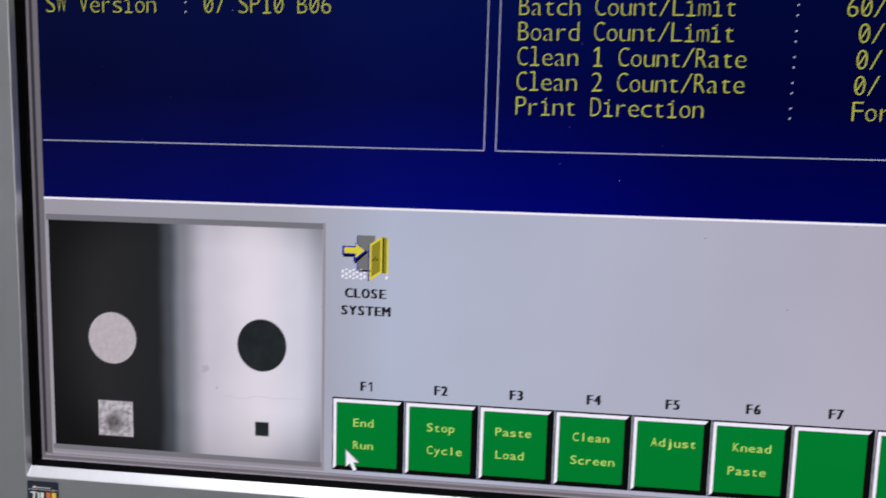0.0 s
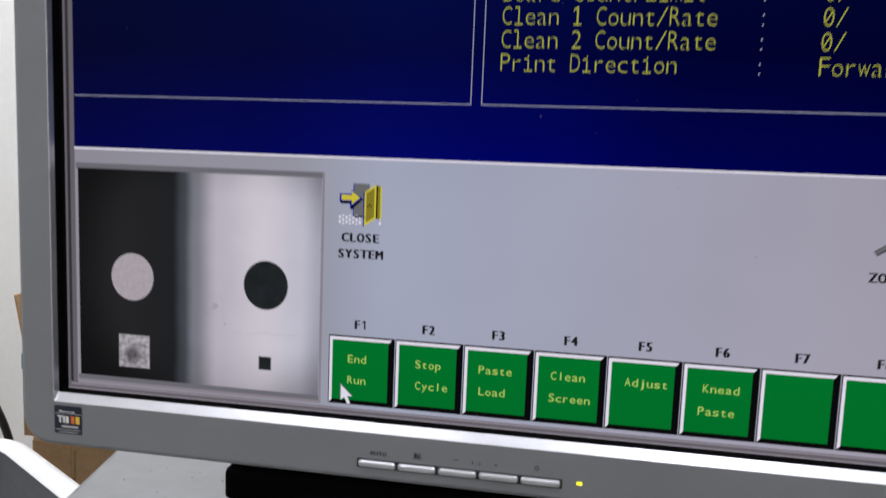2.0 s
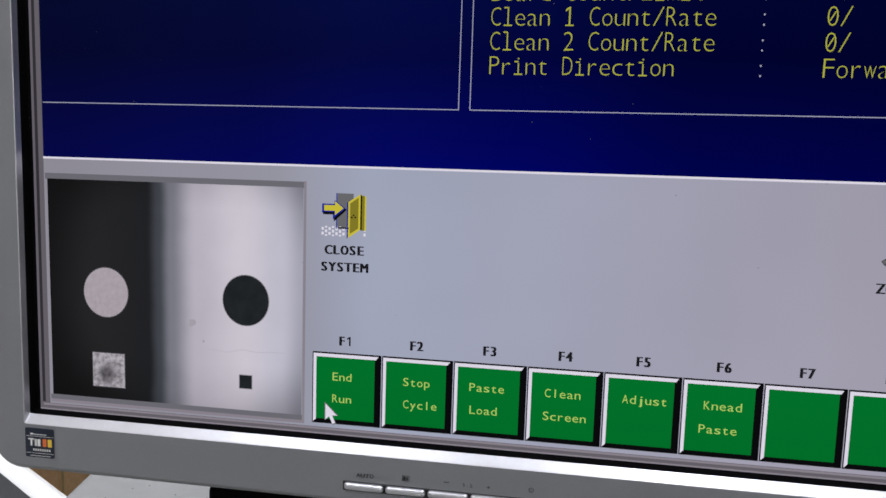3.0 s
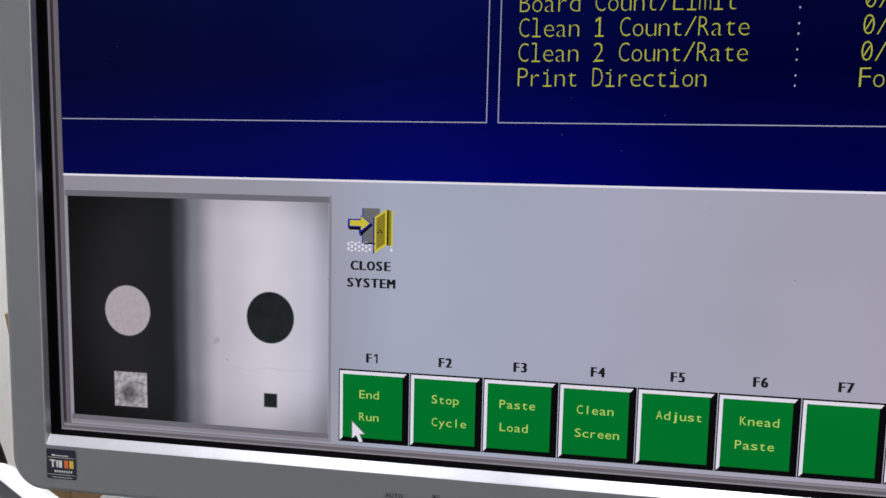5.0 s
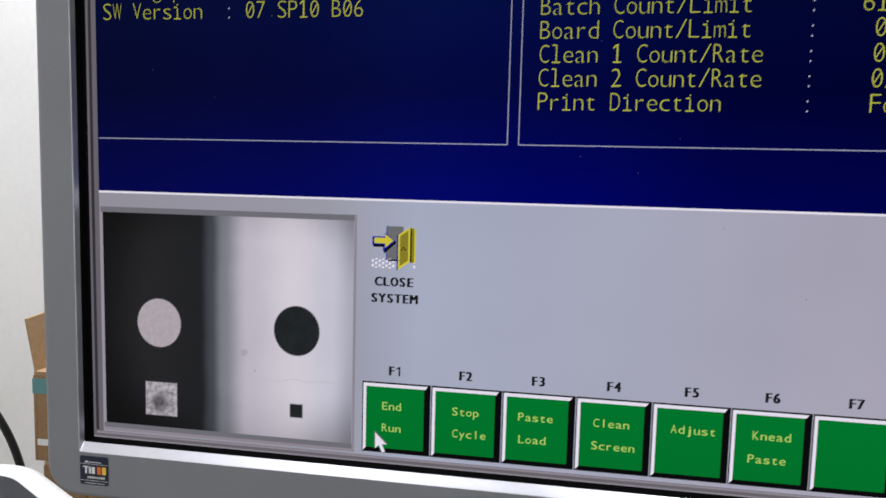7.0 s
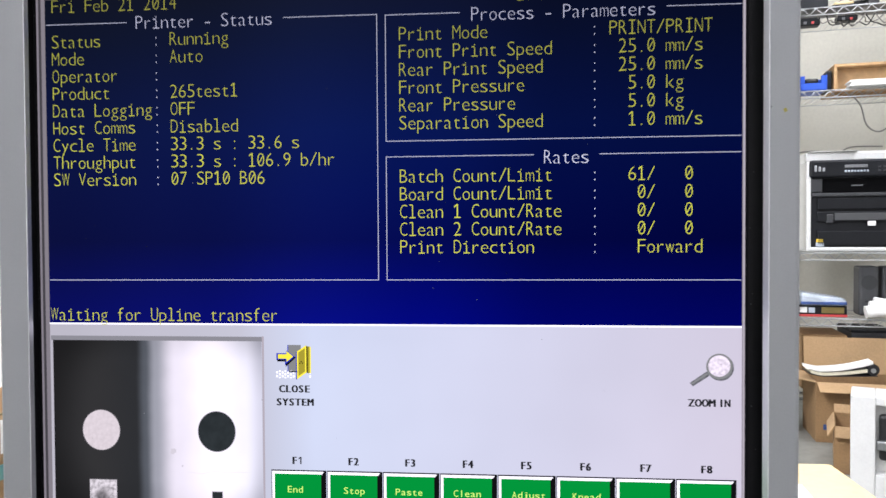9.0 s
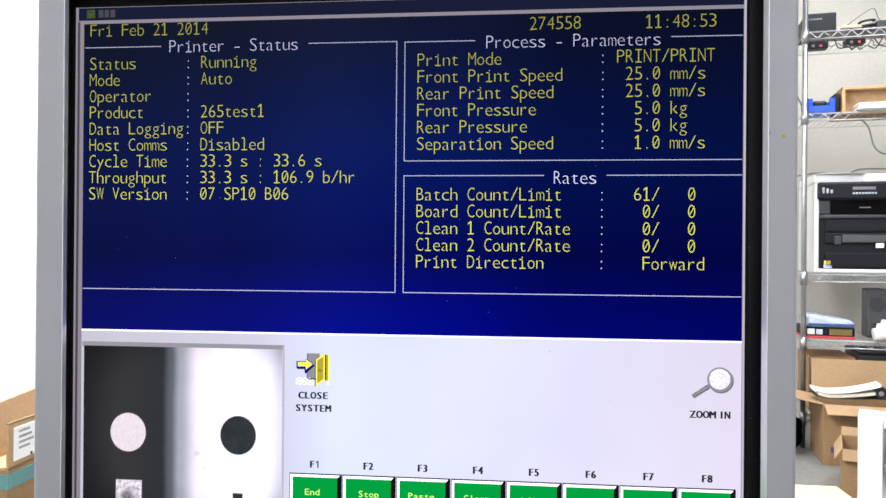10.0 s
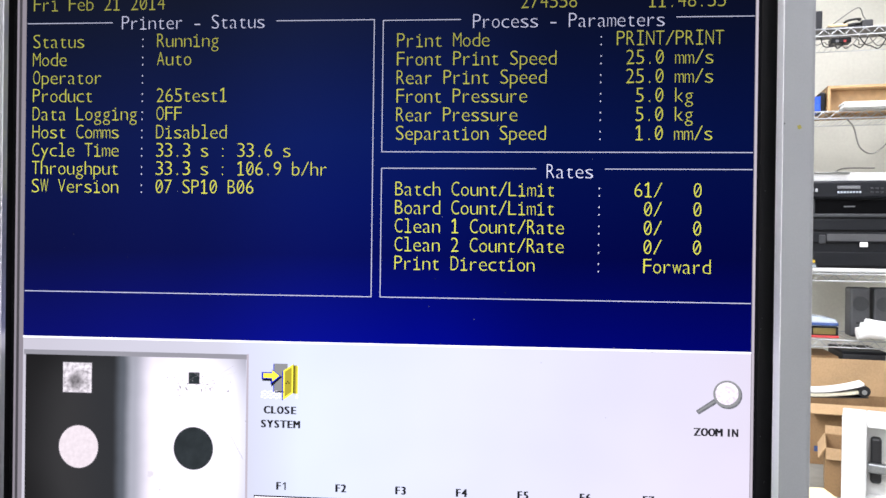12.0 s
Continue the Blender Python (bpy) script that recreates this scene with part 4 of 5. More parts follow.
# things on the white wall
note = thing("wall_notice", pose(-1.248, 1.782, 0.51), "faded greenish notice board on the white wall", "notice")
part("board", block(0, 0.006, 0, 0.24, 0, 0.20, 0.002, 1), NOTICE, note)
part("board_edge", block(0.006, 0.008, 0, 0.012, 0, 0.20), GREY_CABLE, note, "grey edging")
note = thing("wall_notice", pose(-1.248, 1.80, 1.19), "pale printed sheet pinned to the white wall", "notice")
part("sheet", block(0, 0.002, 0, 0.21, 0, 0.15), NOTICE, note)
part("upper_sheet", block(0.002, 0.004, 0.0, 0.21, 0.15, 0.25), PAPER, note, "white upper sheet")
sw = thing("wall_switch", pose(-1.248, 1.795, 1.455), "small black switch box on the white wall", "switch")
part("body", block(0, 0.03, 0, 0.06, 0, 0.028, 0.004), BLACK, sw)
bm = bmesh.new()
tube(bm, curve_pts([(-1.243, 1.752, 1.90), (-1.243, 1.755, 1.6), (-1.243, 1.772, 1.45), (-1.243, 1.785, 1.36), (-1.243, 1.83, 1.30)]), 0.004, 6)
tagged(part("wall_cable", bm, WHITE_P, None), "thin white cable hanging down the wall", "cable")

bm = bmesh.new()
tube(bm, curve_pts([(-1.06, 0.80, 0.70), (-1.01, 0.83, 0.56), (-0.966, 0.864, 0.443), (-0.946, 0.881, 0.344), (-0.93, 0.90, 0.2), (-0.93, 0.90, 0.006)]), 0.007, 8)
tagged(part("power_cable", bm, CABLE, None), "thick black cable hanging beside the white wall", "cable")

# white plastic bin with a grey inside
def build_bin():
    b = thing("plastic_bin", pose(-0.648, 0.437, 0.0, 0, 0, -32), "white plastic bin with rounded rim and grey inside", "bin")

    def shell(loops, floor):
        bm = bmesh.new()
        rows = [[bm.verts.new((x, y, z)) for x, y in pts] for pts, z in loops]
        for a, c in zip(rows, rows[1:]):
            for i in range(len(a)):
                j = (i + 1) % len(a)
                bm.faces.new((a[i], a[j], c[j], c[i])).smooth = True
        bm.faces.new(rows[floor])
        bmesh.ops.recalc_face_normals(bm, faces=bm.faces[:])
        return bm
    part("shell", shell([(rounded(-0.17, 0.17, -0.09, 0.09, 0.085), 0.0), (rounded(-0.19, 0.19, -0.105, 0.105, 0.10), 0.484), (rounded(-0.20, 0.20, -0.112, 0.112, 0.105), 0.496), (rounded(-0.198, 0.198, -0.110, 0.110, 0.104), 0.509), (rounded(-0.185, 0.185, -0.097, 0.097, 0.092), 0.514), (rounded(-0.170, 0.170, -0.082, 0.082, 0.078), 0.506)], 0), WHITE_P, b)
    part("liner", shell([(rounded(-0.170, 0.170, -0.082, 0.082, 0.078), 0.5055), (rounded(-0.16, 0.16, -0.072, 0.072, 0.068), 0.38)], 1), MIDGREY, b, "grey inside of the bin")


build_bin()

# ---- wire shelving ----
RACK = pose(1.460, 3.40, 0, 0, 0, -10)
SHELVES = [0.14, 0.505, 0.825, 1.612, 2.012]
RW, RD = 1.2, 0.45


def build_rack():
    rack = thing("wire_shelving", RACK, "chrome wire shelving unit loaded with equipment", "shelving")
    for x in (0.005, RW):
        for y in (0, RD):
            bm = bmesh.new()
            tube(bm, [(x, y, 0), (x, y, 2.35)], 0.0125, 12)
            part("post", bm, CHROME, rack, "grooved chrome post")
    for z in SHELVES:
        bm = bmesh.new()
        for y in (0.0, RD):
            rail = 0.0035 if y == 0 else 0.0022
            tube(bm, [(0, y, z + 0.022), (RW, y, z + 0.022)], rail, 6)
            if y:
                continue
            tube(bm, [(0, y, z - 0.012), (RW, y, z - 0.012)], rail, 6)
            pts = [(0.0 + 0.03 * k, y, z + (0.020 if k % 2 else -0.010)) for k in range(int(RW / 0.03) + 1)]
            tube(bm, pts, rail * 0.75, 5)
        for k in range(int(RW / 0.028) + 1):
            tube(bm, [(0.028 * k, 0, z + 0.027), (0.028 * k, RD, z + 0.027)], 0.0013, 5)
        for x in (0.004, RW - 0.02):
            tube(bm, [(x, 0, z + 0.018), (x, RD, z + 0.018)], 0.0035, 6)
        part("wire_shelf", bm, BRIGHT_WIRE, rack, "chrome wire shelf with zigzag edge")
    # plain sheet added for the closed look of the wires from below
    part("shelf_liner", block(0.03, RW - 0.03, 0.005, 0.20, SHELVES[4] + 0.023, SHELVES[4] + 0.0255), MIDGREY, rack, "grey strip standing in for dense wires seen from below")
    for z in SHELVES:
        bm = bmesh.new()
        tube(bm, [(0.005, 0, z - 0.03), (0.005, 0, z + 0.035)], 0.017, 12)
        part("shelf_collar", bm, CHROME, rack)


build_rack()


def on_rack(x, y, z, turn=0):
    return RACK @ pose(x, y, z, 0, 0, turn)


TOP = 0.029


def build_printer():
    p = thing("printer", on_rack(0.055, 0.02, SHELVES[2] + TOP), "white and black multifunction printer with paper on top", "printer")
    w, d = 0.50, 0.40
    bm = bmesh.new()
    block(0.0, 0.022, 0.0, d, 0.01, 0.44, 0.008, 2, bm)
    block(w - 0.022, w, 0.0, d, 0.01, 0.44, 0.008, 2, bm)
    block(0.0, w, 0.0, d, 0.0, 0.022, 0.008, 2, bm)
    block(0.0, w, 0.04, d, 0.44, 0.49, 0.012, 2, bm)
    part("casing", bm, WHITE_P, p, "white plastic casing")
    part("front_panel", block(0.02, w - 0.02, 0.014, d - 0.02, 0.02, 0.37, 0.006), PRINTER_DARK, p, "black front")
    part("output_slot", block(0.075, w - 0.075, 0.008, 0.05, 0.288, 0.355, 0.004), BLACK_MATT, p, "black paper outlet")
    part("output_lip", block(0.024, w - 0.024, -0.006, 0.03, 0.268, 0.286, 0.004), DARK, p, "grey lip of the paper outlet")
    part("slot_mark", block(0.20, 0.25, 0.004, 0.012, 0.318, 0.324, 0.001, 1), MIDGREY, p, "small grey bar")
    for x0, x1 in ((0.022, 0.072), (w - 0.072, w - 0.022)):
        part("side_step", block(x0, x1, 0.004, 0.03, 0.29, 0.358, 0.004), DARK, p)
    part("control_panel", block(0.012, w - 0.012, -0.015, 0.20, 0.36, 0.445, 0.01), PRINTER_DARK, p, "dark control panel")
    for k in range(3):
        part("panel_key", block(0.032 + k * 0.018, 0.043 + k * 0.018, -0.018, -0.012, 0.39, 0.42 - 0.006 * k, 0.002, 1), LAMP_GREY, p, "pale key")
    for k in range(8):
        part("panel_key", block(0.165 + k * 0.0135, 0.175 + k * 0.0135, -0.018, -0.012, 0.384, 0.394, 0.002, 1), PALEBLUE, p, "pale key")
    part("panel_display", block(0.165, 0.265, -0.018, -0.012, 0.405, 0.420, 0.002), MIDGREY, p, "grey display window")
    for k in range(10):
        part("small_key", block(0.31 + (k % 5) * 0.022, 0.322 + (k % 5) * 0.022, -0.018, -0.012, 0.385 + (k // 5) * 0.018, 0.393 + (k // 5) * 0.018, 0.001, 1), DARK, p)
    for z0, z1 in ((0.205, 0.262), (0.145, 0.195), (0.03, 0.10)):
        part("tray_front", block(0.05, w - 0.05, 0.0, 0.03, z0, z1, 0.004), PRINTER_DARK, p, "black paper tray front")
    part("tray_label", block(0.125, w - 0.09, -0.002, 0.01, 0.152, 0.188, 0.003), SPEAKER, p, "grey strip")
    for x0 in (0.09, w - 0.085):
        part("tray_clip", block(x0, x0 + 0.03, -0.004, 0.01, 0.138, 0.182, 0.004), DARK, p, "grey clip")
    part("white_tag", block(0.27, 0.305, -0.004, 0.004, 0.125, 0.148, 0.002), PAPER, p, "small white tag")
    part("sticker", block(0.045, 0.075, -0.0, 0.006, 0.045, 0.062, 0.001, 1), YELLOW, p, "yellow sticker")
    part("sticker", block(0.043, 0.080, -0.0, 0.006, 0.024, 0.044, 0.001, 1), PALEBLUE, p, "pale blue sticker")
    papers = thing("paper_stack", on_rack(0.07, 0.05, SHELVES[2] + TOP + 0.49), "loose white papers lying on the printer", "paper")
    for k in range(4):
        s = part("sheet", block(0, 0.21, 0, 0.297, 0.0015 * k, 0.0015 * k + 0.0012), PAPER, papers)
        s.matrix_local = pose(0.01 * k, 0.008 * k, 0, 0, 0, 4 * k - 5)


build_printer()


def build_rack_things():
    b = thing("black_box", on_rack(0.015, 0.05, SHELVES[4] + TOP), "black electronics box with pale marking on the shelf", "device")
    part("body", block(0, 0.14, 0, 0.22, 0, 0.10, 0.005), PRINTER_DARK, b)
    bm = bmesh.new()
    for k in range(5):
        block(0.008 + k * 0.014, 0.018 + k * 0.014, -0.002, 0.002, 0.066, 0.074, 0, 1, bm)
    part("vent_bars", bm, MIDGREY, b)
    d = thing("coiled_adapter", on_rack(0.26, 0.08, SHELVES[4] + TOP + 0.002), "dark coiled cable and adapter on the shelf", "cable")
    bm = bmesh.new()
    tube(bm, [(0.04 + 0.035 * math.cos(a / 3), 0.02 + 0.03 * math.sin(a / 3), 0.012 + 0.0012 * a) for a in range(40)], 0.006, 6)
    part("coil", bm, CABLE, d)
    bm = bmesh.new()
    tube(bm, curve_pts([(-0.08, 0, 0.01), (-0.03, -0.02, 0.05), (0.06, 0.0, 0.11), (0.09, 0.02, 0.07), (0.12, 0.02, 0.02)]), 0.003, 6)
    part("lead", bm, GREY_CABLE, d)
    t = thing("flat_tray", on_rack(0.17, 0.04, SHELVES[4] + TOP), "flat dark tray with a pale bundle on it", "tray")
    part("body", block(0, 0.155, 0, 0.15, 0, 0.014, 0.003), PRINTER_DARK, t)
    part("small_part", block(0.01, 0.10, 0.01, 0.12, 0.014, 0.032, 0.01), PALE, t, "pale soft bundle")
    k = thing("adapter_block", on_rack(0.33, 0.05, SHELVES[4] + TOP), "black power adapter block", "adapter")
    part("body", block(0, 0.05, 0, 0.10, 0, 0.045, 0.006), BLACK, k)
    # hung beneath the top shelf
    for x0, x1, h in ((0.02, 0.115, 0.016), (0.19, 0.28, 0.004)):
        z = SHELVES[4] - 0.035
        s = thing("power_strip", on_rack(x0, 0.03, z - h), "black power box tied under the wire shelf", "power strip")
        part("body", block(0, x1 - x0, 0, 0.06, 0, h + 0.022, 0.004), PRINTER_DARK, s)
        part("socket", block(0.02, 0.034, -0.002, 0.004, h * 0.4, h * 0.4 + 0.014, 0.002), MIDGREY, s)
        part("switch", block(0.055, 0.067, -0.003, 0.004, h * 0.4, h * 0.4 + 0.012, 0.002), RED, s, "red switch")
    rnd = random.Random(3)
    for k in range(9):
        x = 0.10 + 0.042 * k
        pts = [(x, 0.03, SHELVES[4] - 0.01)] + [(x + 0.03 * i + rnd.uniform(-0.01, 0.01), 0.03 + rnd.uniform(-0.02, 0.03), SHELVES[4] - 0.028 - rnd.uniform(0, 0.04)) for i in range(1, 4)] + [(x + 0.13, 0.03, SHELVES[4] - 0.01)]
        bm = bmesh.new()
        tube(bm, curve_pts(pts, 6), 0.0028, 6)
        ob = part("loose_cable", bm, CABLE if k % 2 else GREY_CABLE, None)
        ob.matrix_world = RACK
        tagged(ob, "tangled cable hanging under the wire shelf", "cable", "shelf cables")
    bn = thing("parts_bin", on_rack(0.02, 0.02, SHELVES[3] + TOP), "small blue plastic parts bin with contents", "bin")
    bm = bmesh.new()
    block(0, 0.125, 0, 0.16, 0, 0.006, 0.002, 1, bm)
    block(0, 0.006, 0, 0.16, 0, 0.075, 0.002, 1, bm)
    block(0.119, 0.125, 0, 0.16, 0, 0.075, 0.002, 1, bm)
    block(0, 0.125, 0.154, 0.16, 0, 0.08, 0.002, 1, bm)
    block(0.006, 0.119, 0, 0.006, 0, 0.036, 0.002, 1, bm)
    block(0.006, 0.026, 0, 0.006, 0.036, 0.072, 0.002, 1, bm)
    block(0.099, 0.119, 0, 0.006, 0.036, 0.072, 0.002, 1, bm)
    part("body", bm, BLUE_P, bn)
    part("contents", block(0.03, 0.095, 0.03, 0.12, 0.006, 0.066, 0.012), PRINTER_DARK, bn, "dark small parts")
    dk = thing("dark_case", on_rack(0.148, 0.05, SHELVES[3] + TOP), "narrow dark case beside the blue bin", "case")
    part("body", block(0, 0.024, 0, 0.12, 0, 0.098, 0.004), PRINTER_DARK, dk)
    wd = thing("wooden_tray", on_rack(0.178, 0.03, SHELVES[3] + TOP), "open wooden tray standing on the shelf", "tray")
    bm = bmesh.new()
    block(0, 0.014, 0, 0.28, 0, 0.125, 0.002, 1, bm)
    block(0.40, 0.414, 0, 0.28, 0, 0.125, 0.002, 1, bm)
    block(0, 0.414, 0.266, 0.28, 0, 0.125, 0.002, 1, bm)
    block(0, 0.414, 0, 0.28, 0.110, 0.124, 0.002, 1, bm)
    block(0.014, 0.40, 0.06, 0.074, 0.0, 0.11, 0.002, 1, bm)
    part("body", bm, WOOD, wd)
    pp = thing("paper_pile", on_rack(0.225, -0.06, SHELVES[3] + TOP), "pile of white paper over the shelf edge", "paper")
    for k in range(5):
        s = part("sheet", block(0, 0.34, 0, 0.085, 0.006 * k, 0.006 * k + 0.005, 0.001, 1), PAPER, pp)
        s.matrix_local = pose(0.004 * (k % 3), 0.002 * k, 0)
    bm = bmesh.new()
    tube(bm, curve_pts([(0.26, 0.02, SHELVES[3] - 0.01), (0.30, 0.05, 1.56), (0.335, 0.08, 1.47), (0.40, 0.1, 1.44), (0.47, 0.1, 1.50), (0.55, 0.1, 1.61)]), 0.004, 6)
    ob = part("hanging_cable", bm, GREY_CABLE, None)
    ob.matrix_world = RACK
    tagged(ob, "thin grey cable looping under the shelf", "cable")
    bm = bmesh.new()
    tube(bm, curve_pts([(0.0, 0.40, 1.36), (0.15, 0.42, 1.385), (0.28, 0.42, 1.37), (0.35, 0.42, 1.40), (0.5, 0.42, 1.40)]), 0.004, 6)
    ob = part("hanging_cable", bm, GREY_CABLE, None)
    ob.matrix_world = RACK
    tagged(ob, "grey cable run along the wall behind the printer", "cable")
    bm = bmesh.new()
    tube(bm, curve_pts([(0.02, 0.40, 1.98), (0.03, 0.42, 1.85), (0.07, 0.43, 1.76), (0.10, 0.42, 1.72)]), 0.005, 6)
    ob = part("hanging_cable", bm, GREY_CABLE, None)
    ob.matrix_world = RACK
    tagged(ob, "grey cable hanging down behind the blue bin", "cable")
    # bottom shelf, behind the open carton
    cb = thing("closed_box", on_rack(0.045, 0.06, SHELVES[0] + TOP), "closed brown box on the bottom shelf", "carton")
    part("body", block(0, 0.205, 0, 0.30, 0, 0.272, 0.003), CARD, cb)
    db = thing("dark_box", on_rack(0.27, 0.07, SHELVES[0] + TOP), "dark grey box on the bottom shelf", "box")
    part("body", block(0, 0.19, 0, 0.28, 0, 0.285, 0.004), DARK, db)
    part("lid", block(-0.003, 0.193, -0.003, 0.283, 0.2855, 0.30, 0.003), PRINTER_DARK, db, "black lid")
    # lower shelf
    st = thing("boxed_item", on_rack(0.005, 0.02, SHELVES[1] + TOP), "flat dark box with red base and label", "box")
    part("base", block(0, 0.235, 0, 0.20, 0, 0.012, 0.002), RED, st, "red base")
    part("body", block(0.002, 0.233, 0.002, 0.20, 0.012, 0.055, 0.003), PRINTER_DARK, st)
    part("label", block(0.022, 0.055, -0.001, 0.004, 0.02, 0.047, 0), PAPER, st, "white label")
    part("label", block(0.062, 0.09, -0.001, 0.004, 0.02, 0.045, 0), PALEBLUE, st)
    part("label", block(0.12, 0.22, -0.001, 0.004, 0.018, 0.048, 0), OLIVE, st, "olive label")
    sl = thing("plastic_sleeve", on_rack(0.02, 0.01, SHELVES[1] + TOP + 0.055), "pale blue plastic-wrapped package", "package")
    bm = block(0, 0.22, 0, 0.20, 0, 0.065, 0.02, 3)
    for v in bm.verts:
        if v.co.z > 0.03:
            v.co.z -= 0.035 * max(0, (v.co.x - 0.12)) / 0.1
            v.co.z += 0.006 * noise.noise(v.co * 30)
    part("wrap", bm, PALEBLUE, sl, "crinkled pale blue wrap")
    part("band", block(0.01, 0.215, -0.002, 0.004, 0.006, 0.020, 0.001, 1), PRINT_BLUE, sl, "blue printed band")
    for x in (0.315, 0.42):
        sp = thing("loudspeaker", on_rack(x, 0.12, SHELVES[1] + TOP), "small grey desktop loudspeaker", "loudspeaker", "pair of loudspeakers")
        part("cabinet", block(0, 0.09, 0, 0.11, 0, 0.245, 0.012, 3), SPEAKER, sp)
        g = bmesh.new()
        tube(g, [(0.045, -0.004, 0.165), (0.045, 0.006, 0.165)], 0.036, 24)
        part("cone", g, DARK, sp, "dark round grille")
        part("port", block(0.025, 0.065, -0.003, 0.004, 0.065, 0.075, 0.004), BLACK, sp)
    rl = thing("white_roll", on_rack(0.31, -0.06, SHELVES[1] + TOP), "white folded cloth bundle on the shelf", "cloth")
    for k in range(3):
        bm = bmesh.new()
        tube(bm, [(0.02 * k + 0.05 * i, 0.05 + 0.01 * k, 0.03 + 0.022 * k + 0.008 * math.sin(i * 1.3 + k)) for i in range(7)], 0.03 - 0.004 * k, 12)
        part("fold", bm, PAPER, rl)


build_rack_things()

# ---- things on the floor by the shelving ----
big = carton("carton", on_rack(0.035, -0.30, 0.0), 0.50, 0.28, 0.27, "large open brown carton under a ring binder", [("b", 0.17, 6), ("l", 0.12, 80), ("f", 0.075, 115)])
part("printed_band", block(0.03, 0.14, -0.002, 0.0, 0.058, 0.082), PRINT_BLUE, big, "blue printed band")
bd = thing("ring_binder", on_rack(0.012, -0.27, 0.290) @ pose(0, 0, 0, 0, -2, 3), "open white ring binder with warped pages and black edge", "binder")


def warped(x0, x1, depth, low, thick, rise, sag):
    """A sheet lying bent along x: its east end lifted, its middle sagging."""
    bm = bmesh.new()
    rows = []
    for i in range(15):
        u = i / 14
        z = low + rise * u * u - sag * math.sin(math.pi * u) + 0.012 * max(0, 0.18 - u) / 0.18
        rows.append([bm.verts.new((x0 + (x1 - x0) * u, y, z + h)) for y, h in ((0, 0), (depth, 0.004), (depth, thick + 0.004), (0, thick))])
    for a, b in zip(rows, rows[1:]):
        for k in range(4):
            bm.faces.new((a[k], a[(k + 1) % 4], b[(k + 1) % 4], b[k]))
    bm.faces.new(rows[0]), bm.faces.new(rows[-1][::-1])
    bmesh.ops.recalc_face_normals(bm, faces=bm.faces[:])
    return bm


part("cover", warped(0, 0.285, 0.12, 0.0, 0.004, 0.0, 0.001), BLACK, bd, "black lower cover")
part("page_block", warped(0.008, 0.245, 0.10, 0.005, 0.014, 0.014, 0.002), PALE_PAPER, bd, "cream pages")
part("inner_cover", warped(0.0, 0.25, 0.08, 0.021, 0.003, 0.022, 0.004), BLACK, bd, "black inside of the upper cover")
part("cover", warped(-0.012, 0.268, 0.065, 0.025, 0.012, 0.030, 0.006), PAPER, bd, "white upper cover")
g = bmesh.new()
tube(g, [(0.268, 0.0, 0.030), (0.268, 0.12, 0.030)], 0.026, 16)
part("spine", g, BLACK, bd, "black rounded spine")
g = bmesh.new()
tube(g, [(0.268, -0.002, 0.026), (0.268, 0.003, 0.026)], 0.011, 12)
part("spine_hole", g, BRIGHT_WIRE, bd, "bright ring in the spine")

carton("carton", pose(1.335, 2.66, 0.0, 0, 0, -22), 0.16, 0.26, 0.185, "narrow worn carton with torn flaps", [("f", 0.045, 158), ("b", 0.035, 20), ("l", 0.05, 150)])


def build_bag():
    bag = thing("refuse_bag", on_rack(-0.11, -0.12, 0.0), "slumped black plastic bag on the floor by the shelving", "bag")
    bm = bmesh.new()
    bmesh.ops.create_icosphere(bm, subdivisions=4, radius=1)
    for v in bm.verts:
        k = 1 + 0.22 * noise.noise(v.co * 2.3) + 0.10 * noise.noise(v.co * 6)
        v.co = Vector((0.085 * v.co.x * k, 0.09 * v.co.y * k, max(0.0, 0.105 + 0.13 * v.co.z * k)))
    part("body", bm, BLACK_MATT, bag, smooth=True)
    bm = bmesh.new()
    tube(bm, curve_pts([(0.0, 0, 0.22), (0.012, 0.0, 0.26), (-0.01, 0.01, 0.29)]), 0.016, 8)
    part("knot", bm, BLACK_MATT, bag)


build_bag()


def build_case():
    c = thing("white_cabinet", pose(1.281, 2.40, 0.0, 0, 0, -25), "white steel equipment case with a recessed black handle", "equipment case")
    w, d, h = 0.42, 0.18, 0.365
    for x0, x1, z0, z1 in ((0, 0.078, 0, h), (w - 0.03, w, 0, h), (0.0785, w - 0.0305, h - 0.030, h), (0.0785, w - 0.0305, 0, 0.09)):
        part("casing_panel", block(x0, x1, 0, d, z0, z1, 0.004), WHITE_P, c)
    part("recess", block(0.076, w - 0.028, 0.05, d - 0.01, 0.08, h - 0.025, 0.003), WHITE_P, c, "pale recess")
    part("handle_plate", block(0.090, 0.124, 0.015, 0.052, 0.137, 0.300, 0.010), BLACK, c, "black plate")
    part("handle", block(0.082, 0.20, -0.005, 0.02, 0.178, 0.212, 0.006), CHROME, c, "bright metal handle")


build_case()


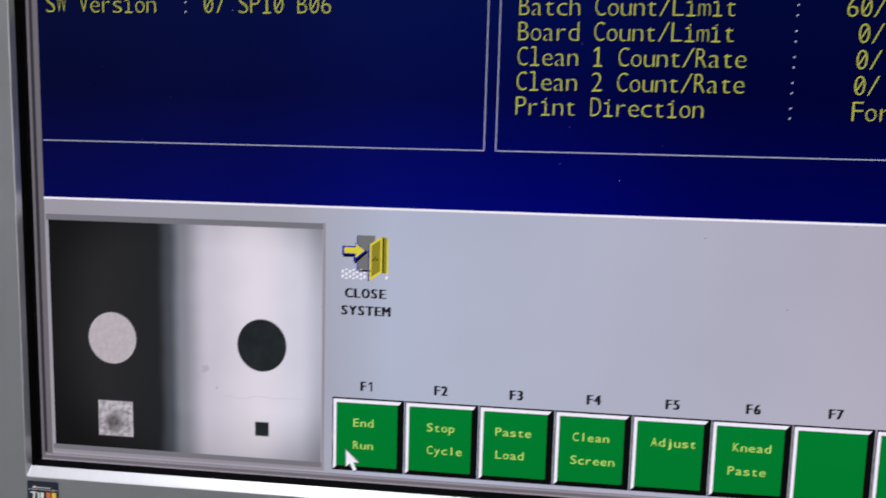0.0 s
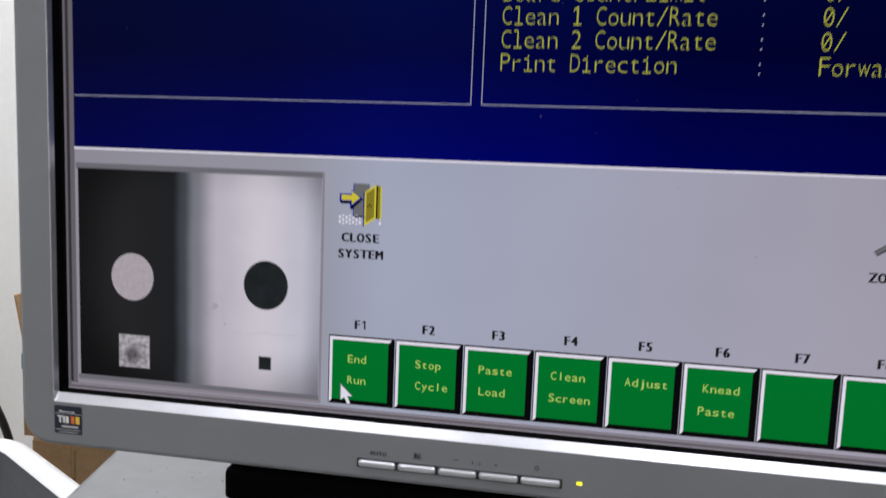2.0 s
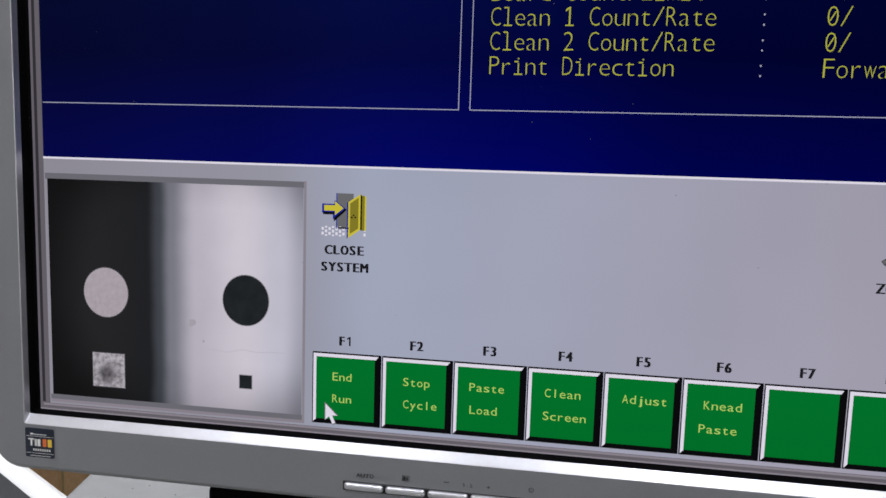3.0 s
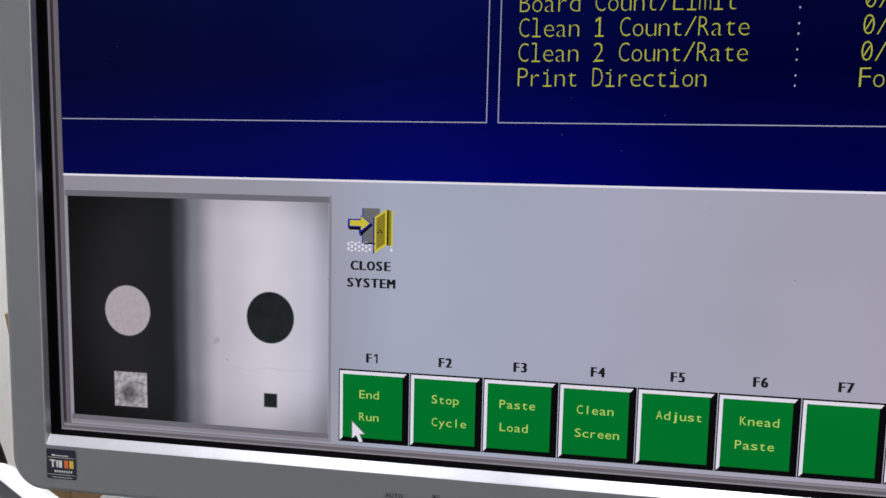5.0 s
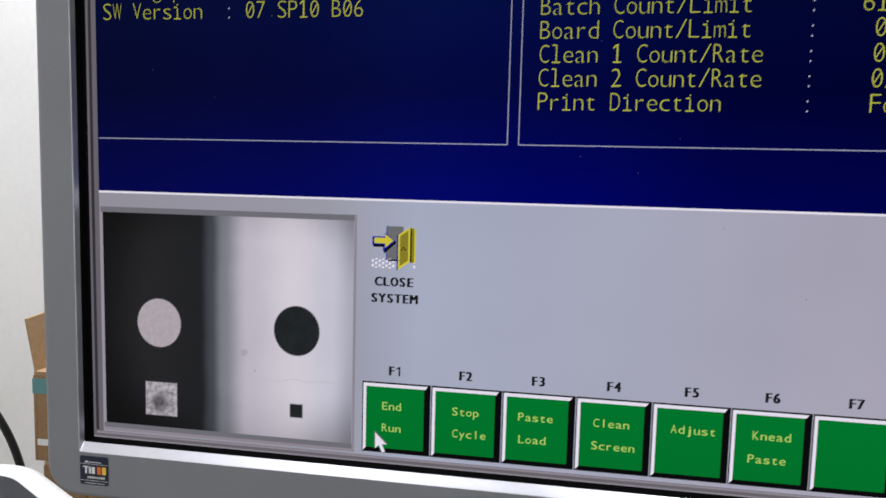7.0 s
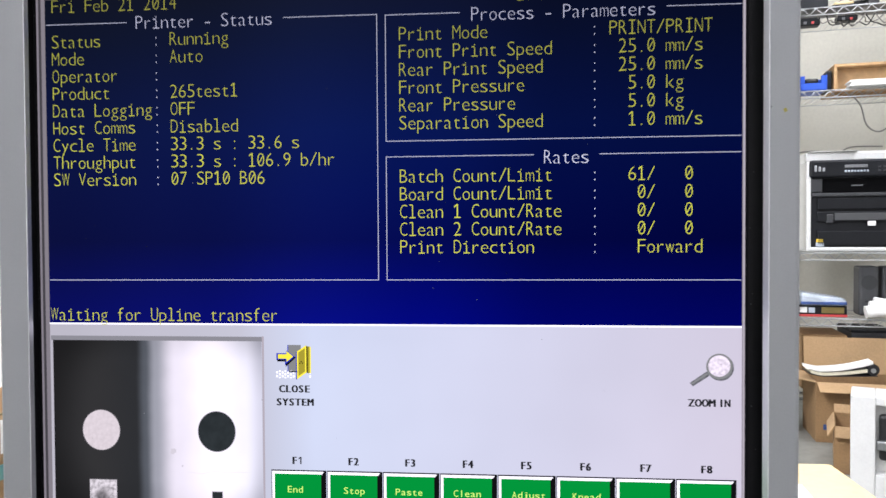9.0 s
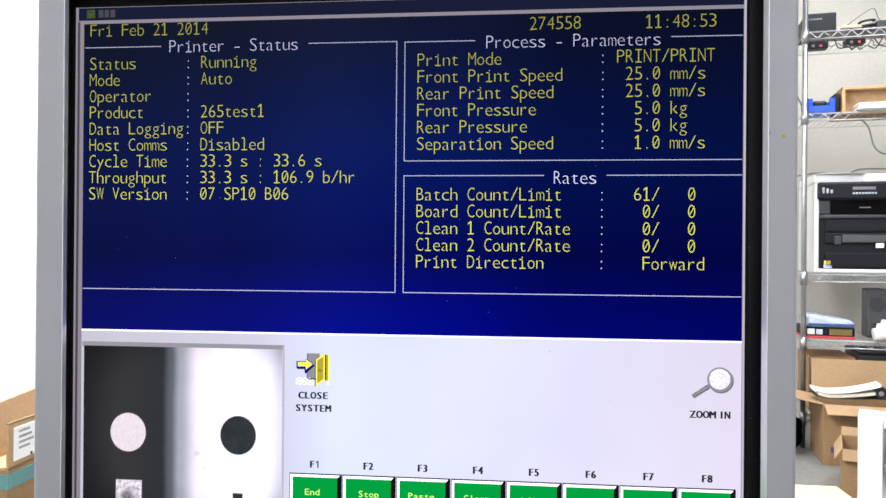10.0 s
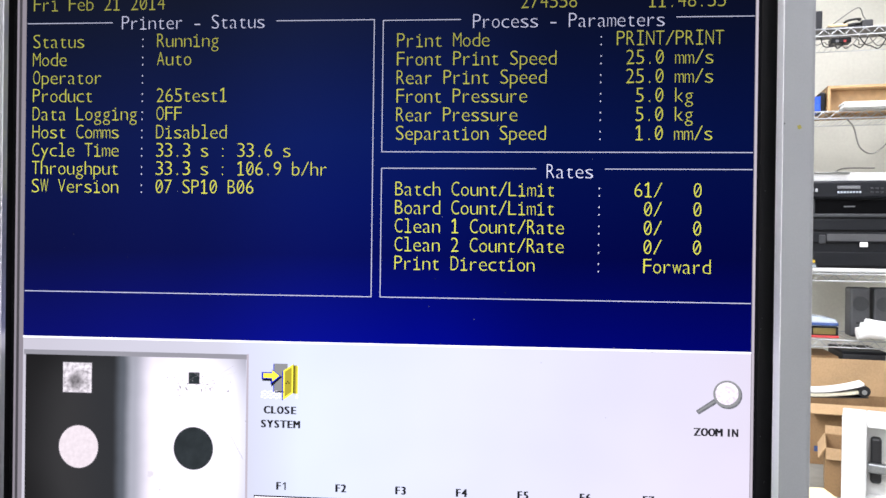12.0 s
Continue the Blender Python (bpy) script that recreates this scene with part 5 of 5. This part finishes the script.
def build_bench():
    b = thing("low_table", pose(0.48, 0.90, 0), "low pale wooden table with a white sheet on it", "table")
    part("tabletop", block(0, 0.272, 0, 0.40, 0.43, 0.45, 0.003), PALE, b)
    for x in (0.02, 0.22):
        for y in (0.02, 0.35):
            part("leg", block(x, x + 0.03, y, y + 0.03, 0, 0.43, 0.002), PALE, b)
    p = thing("paper_sheet", pose(0.49, 0.91, 0.45, 0, 0, -6), "white sheet of paper on the low table", "paper")
    part("sheet", block(0, 0.12, 0, 0.26, 0, 0.002), PAPER, p)


build_bench()


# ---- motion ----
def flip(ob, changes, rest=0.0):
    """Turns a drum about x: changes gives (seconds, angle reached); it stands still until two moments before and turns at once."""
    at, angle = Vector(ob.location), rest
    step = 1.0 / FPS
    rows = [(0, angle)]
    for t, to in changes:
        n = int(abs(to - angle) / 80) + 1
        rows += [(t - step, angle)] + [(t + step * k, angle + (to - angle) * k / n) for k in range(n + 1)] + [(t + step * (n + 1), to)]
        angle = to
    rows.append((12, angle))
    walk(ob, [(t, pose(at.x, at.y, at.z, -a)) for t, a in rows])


def motions():
    times = [(0, 0), (4.4, 0), (4.45, 1), (4.82, 1), (4.87, 0), (11.22, 0), (11.27, 1), (12, 1)]
    for ob, low, high in ((mark_square, (-0.1394, 0.0154), (-0.1391, 0.0810)), (mark_dark_square, (-0.0812, 0.0150), (-0.0829, 0.0821)), (mark_disc, (-0.1400, 0.0470), (-0.1382, 0.0487)), (mark_dark_disc, (-0.0812, 0.0472), (-0.0829, 0.0497))):
        walk(ob, [(t, pose((high if s else low)[0], 0, (high if s else low)[1])) for t, s in times])
    scratches.location = (-0.0829, 0.0002, 0.0815)
    flip(scratches, [(4.4, 0), (4.82, 180), (11.22, 0)], 180)
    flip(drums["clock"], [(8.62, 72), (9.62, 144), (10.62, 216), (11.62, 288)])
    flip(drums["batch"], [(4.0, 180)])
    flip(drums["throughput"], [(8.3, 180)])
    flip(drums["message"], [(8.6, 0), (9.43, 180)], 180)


motions()
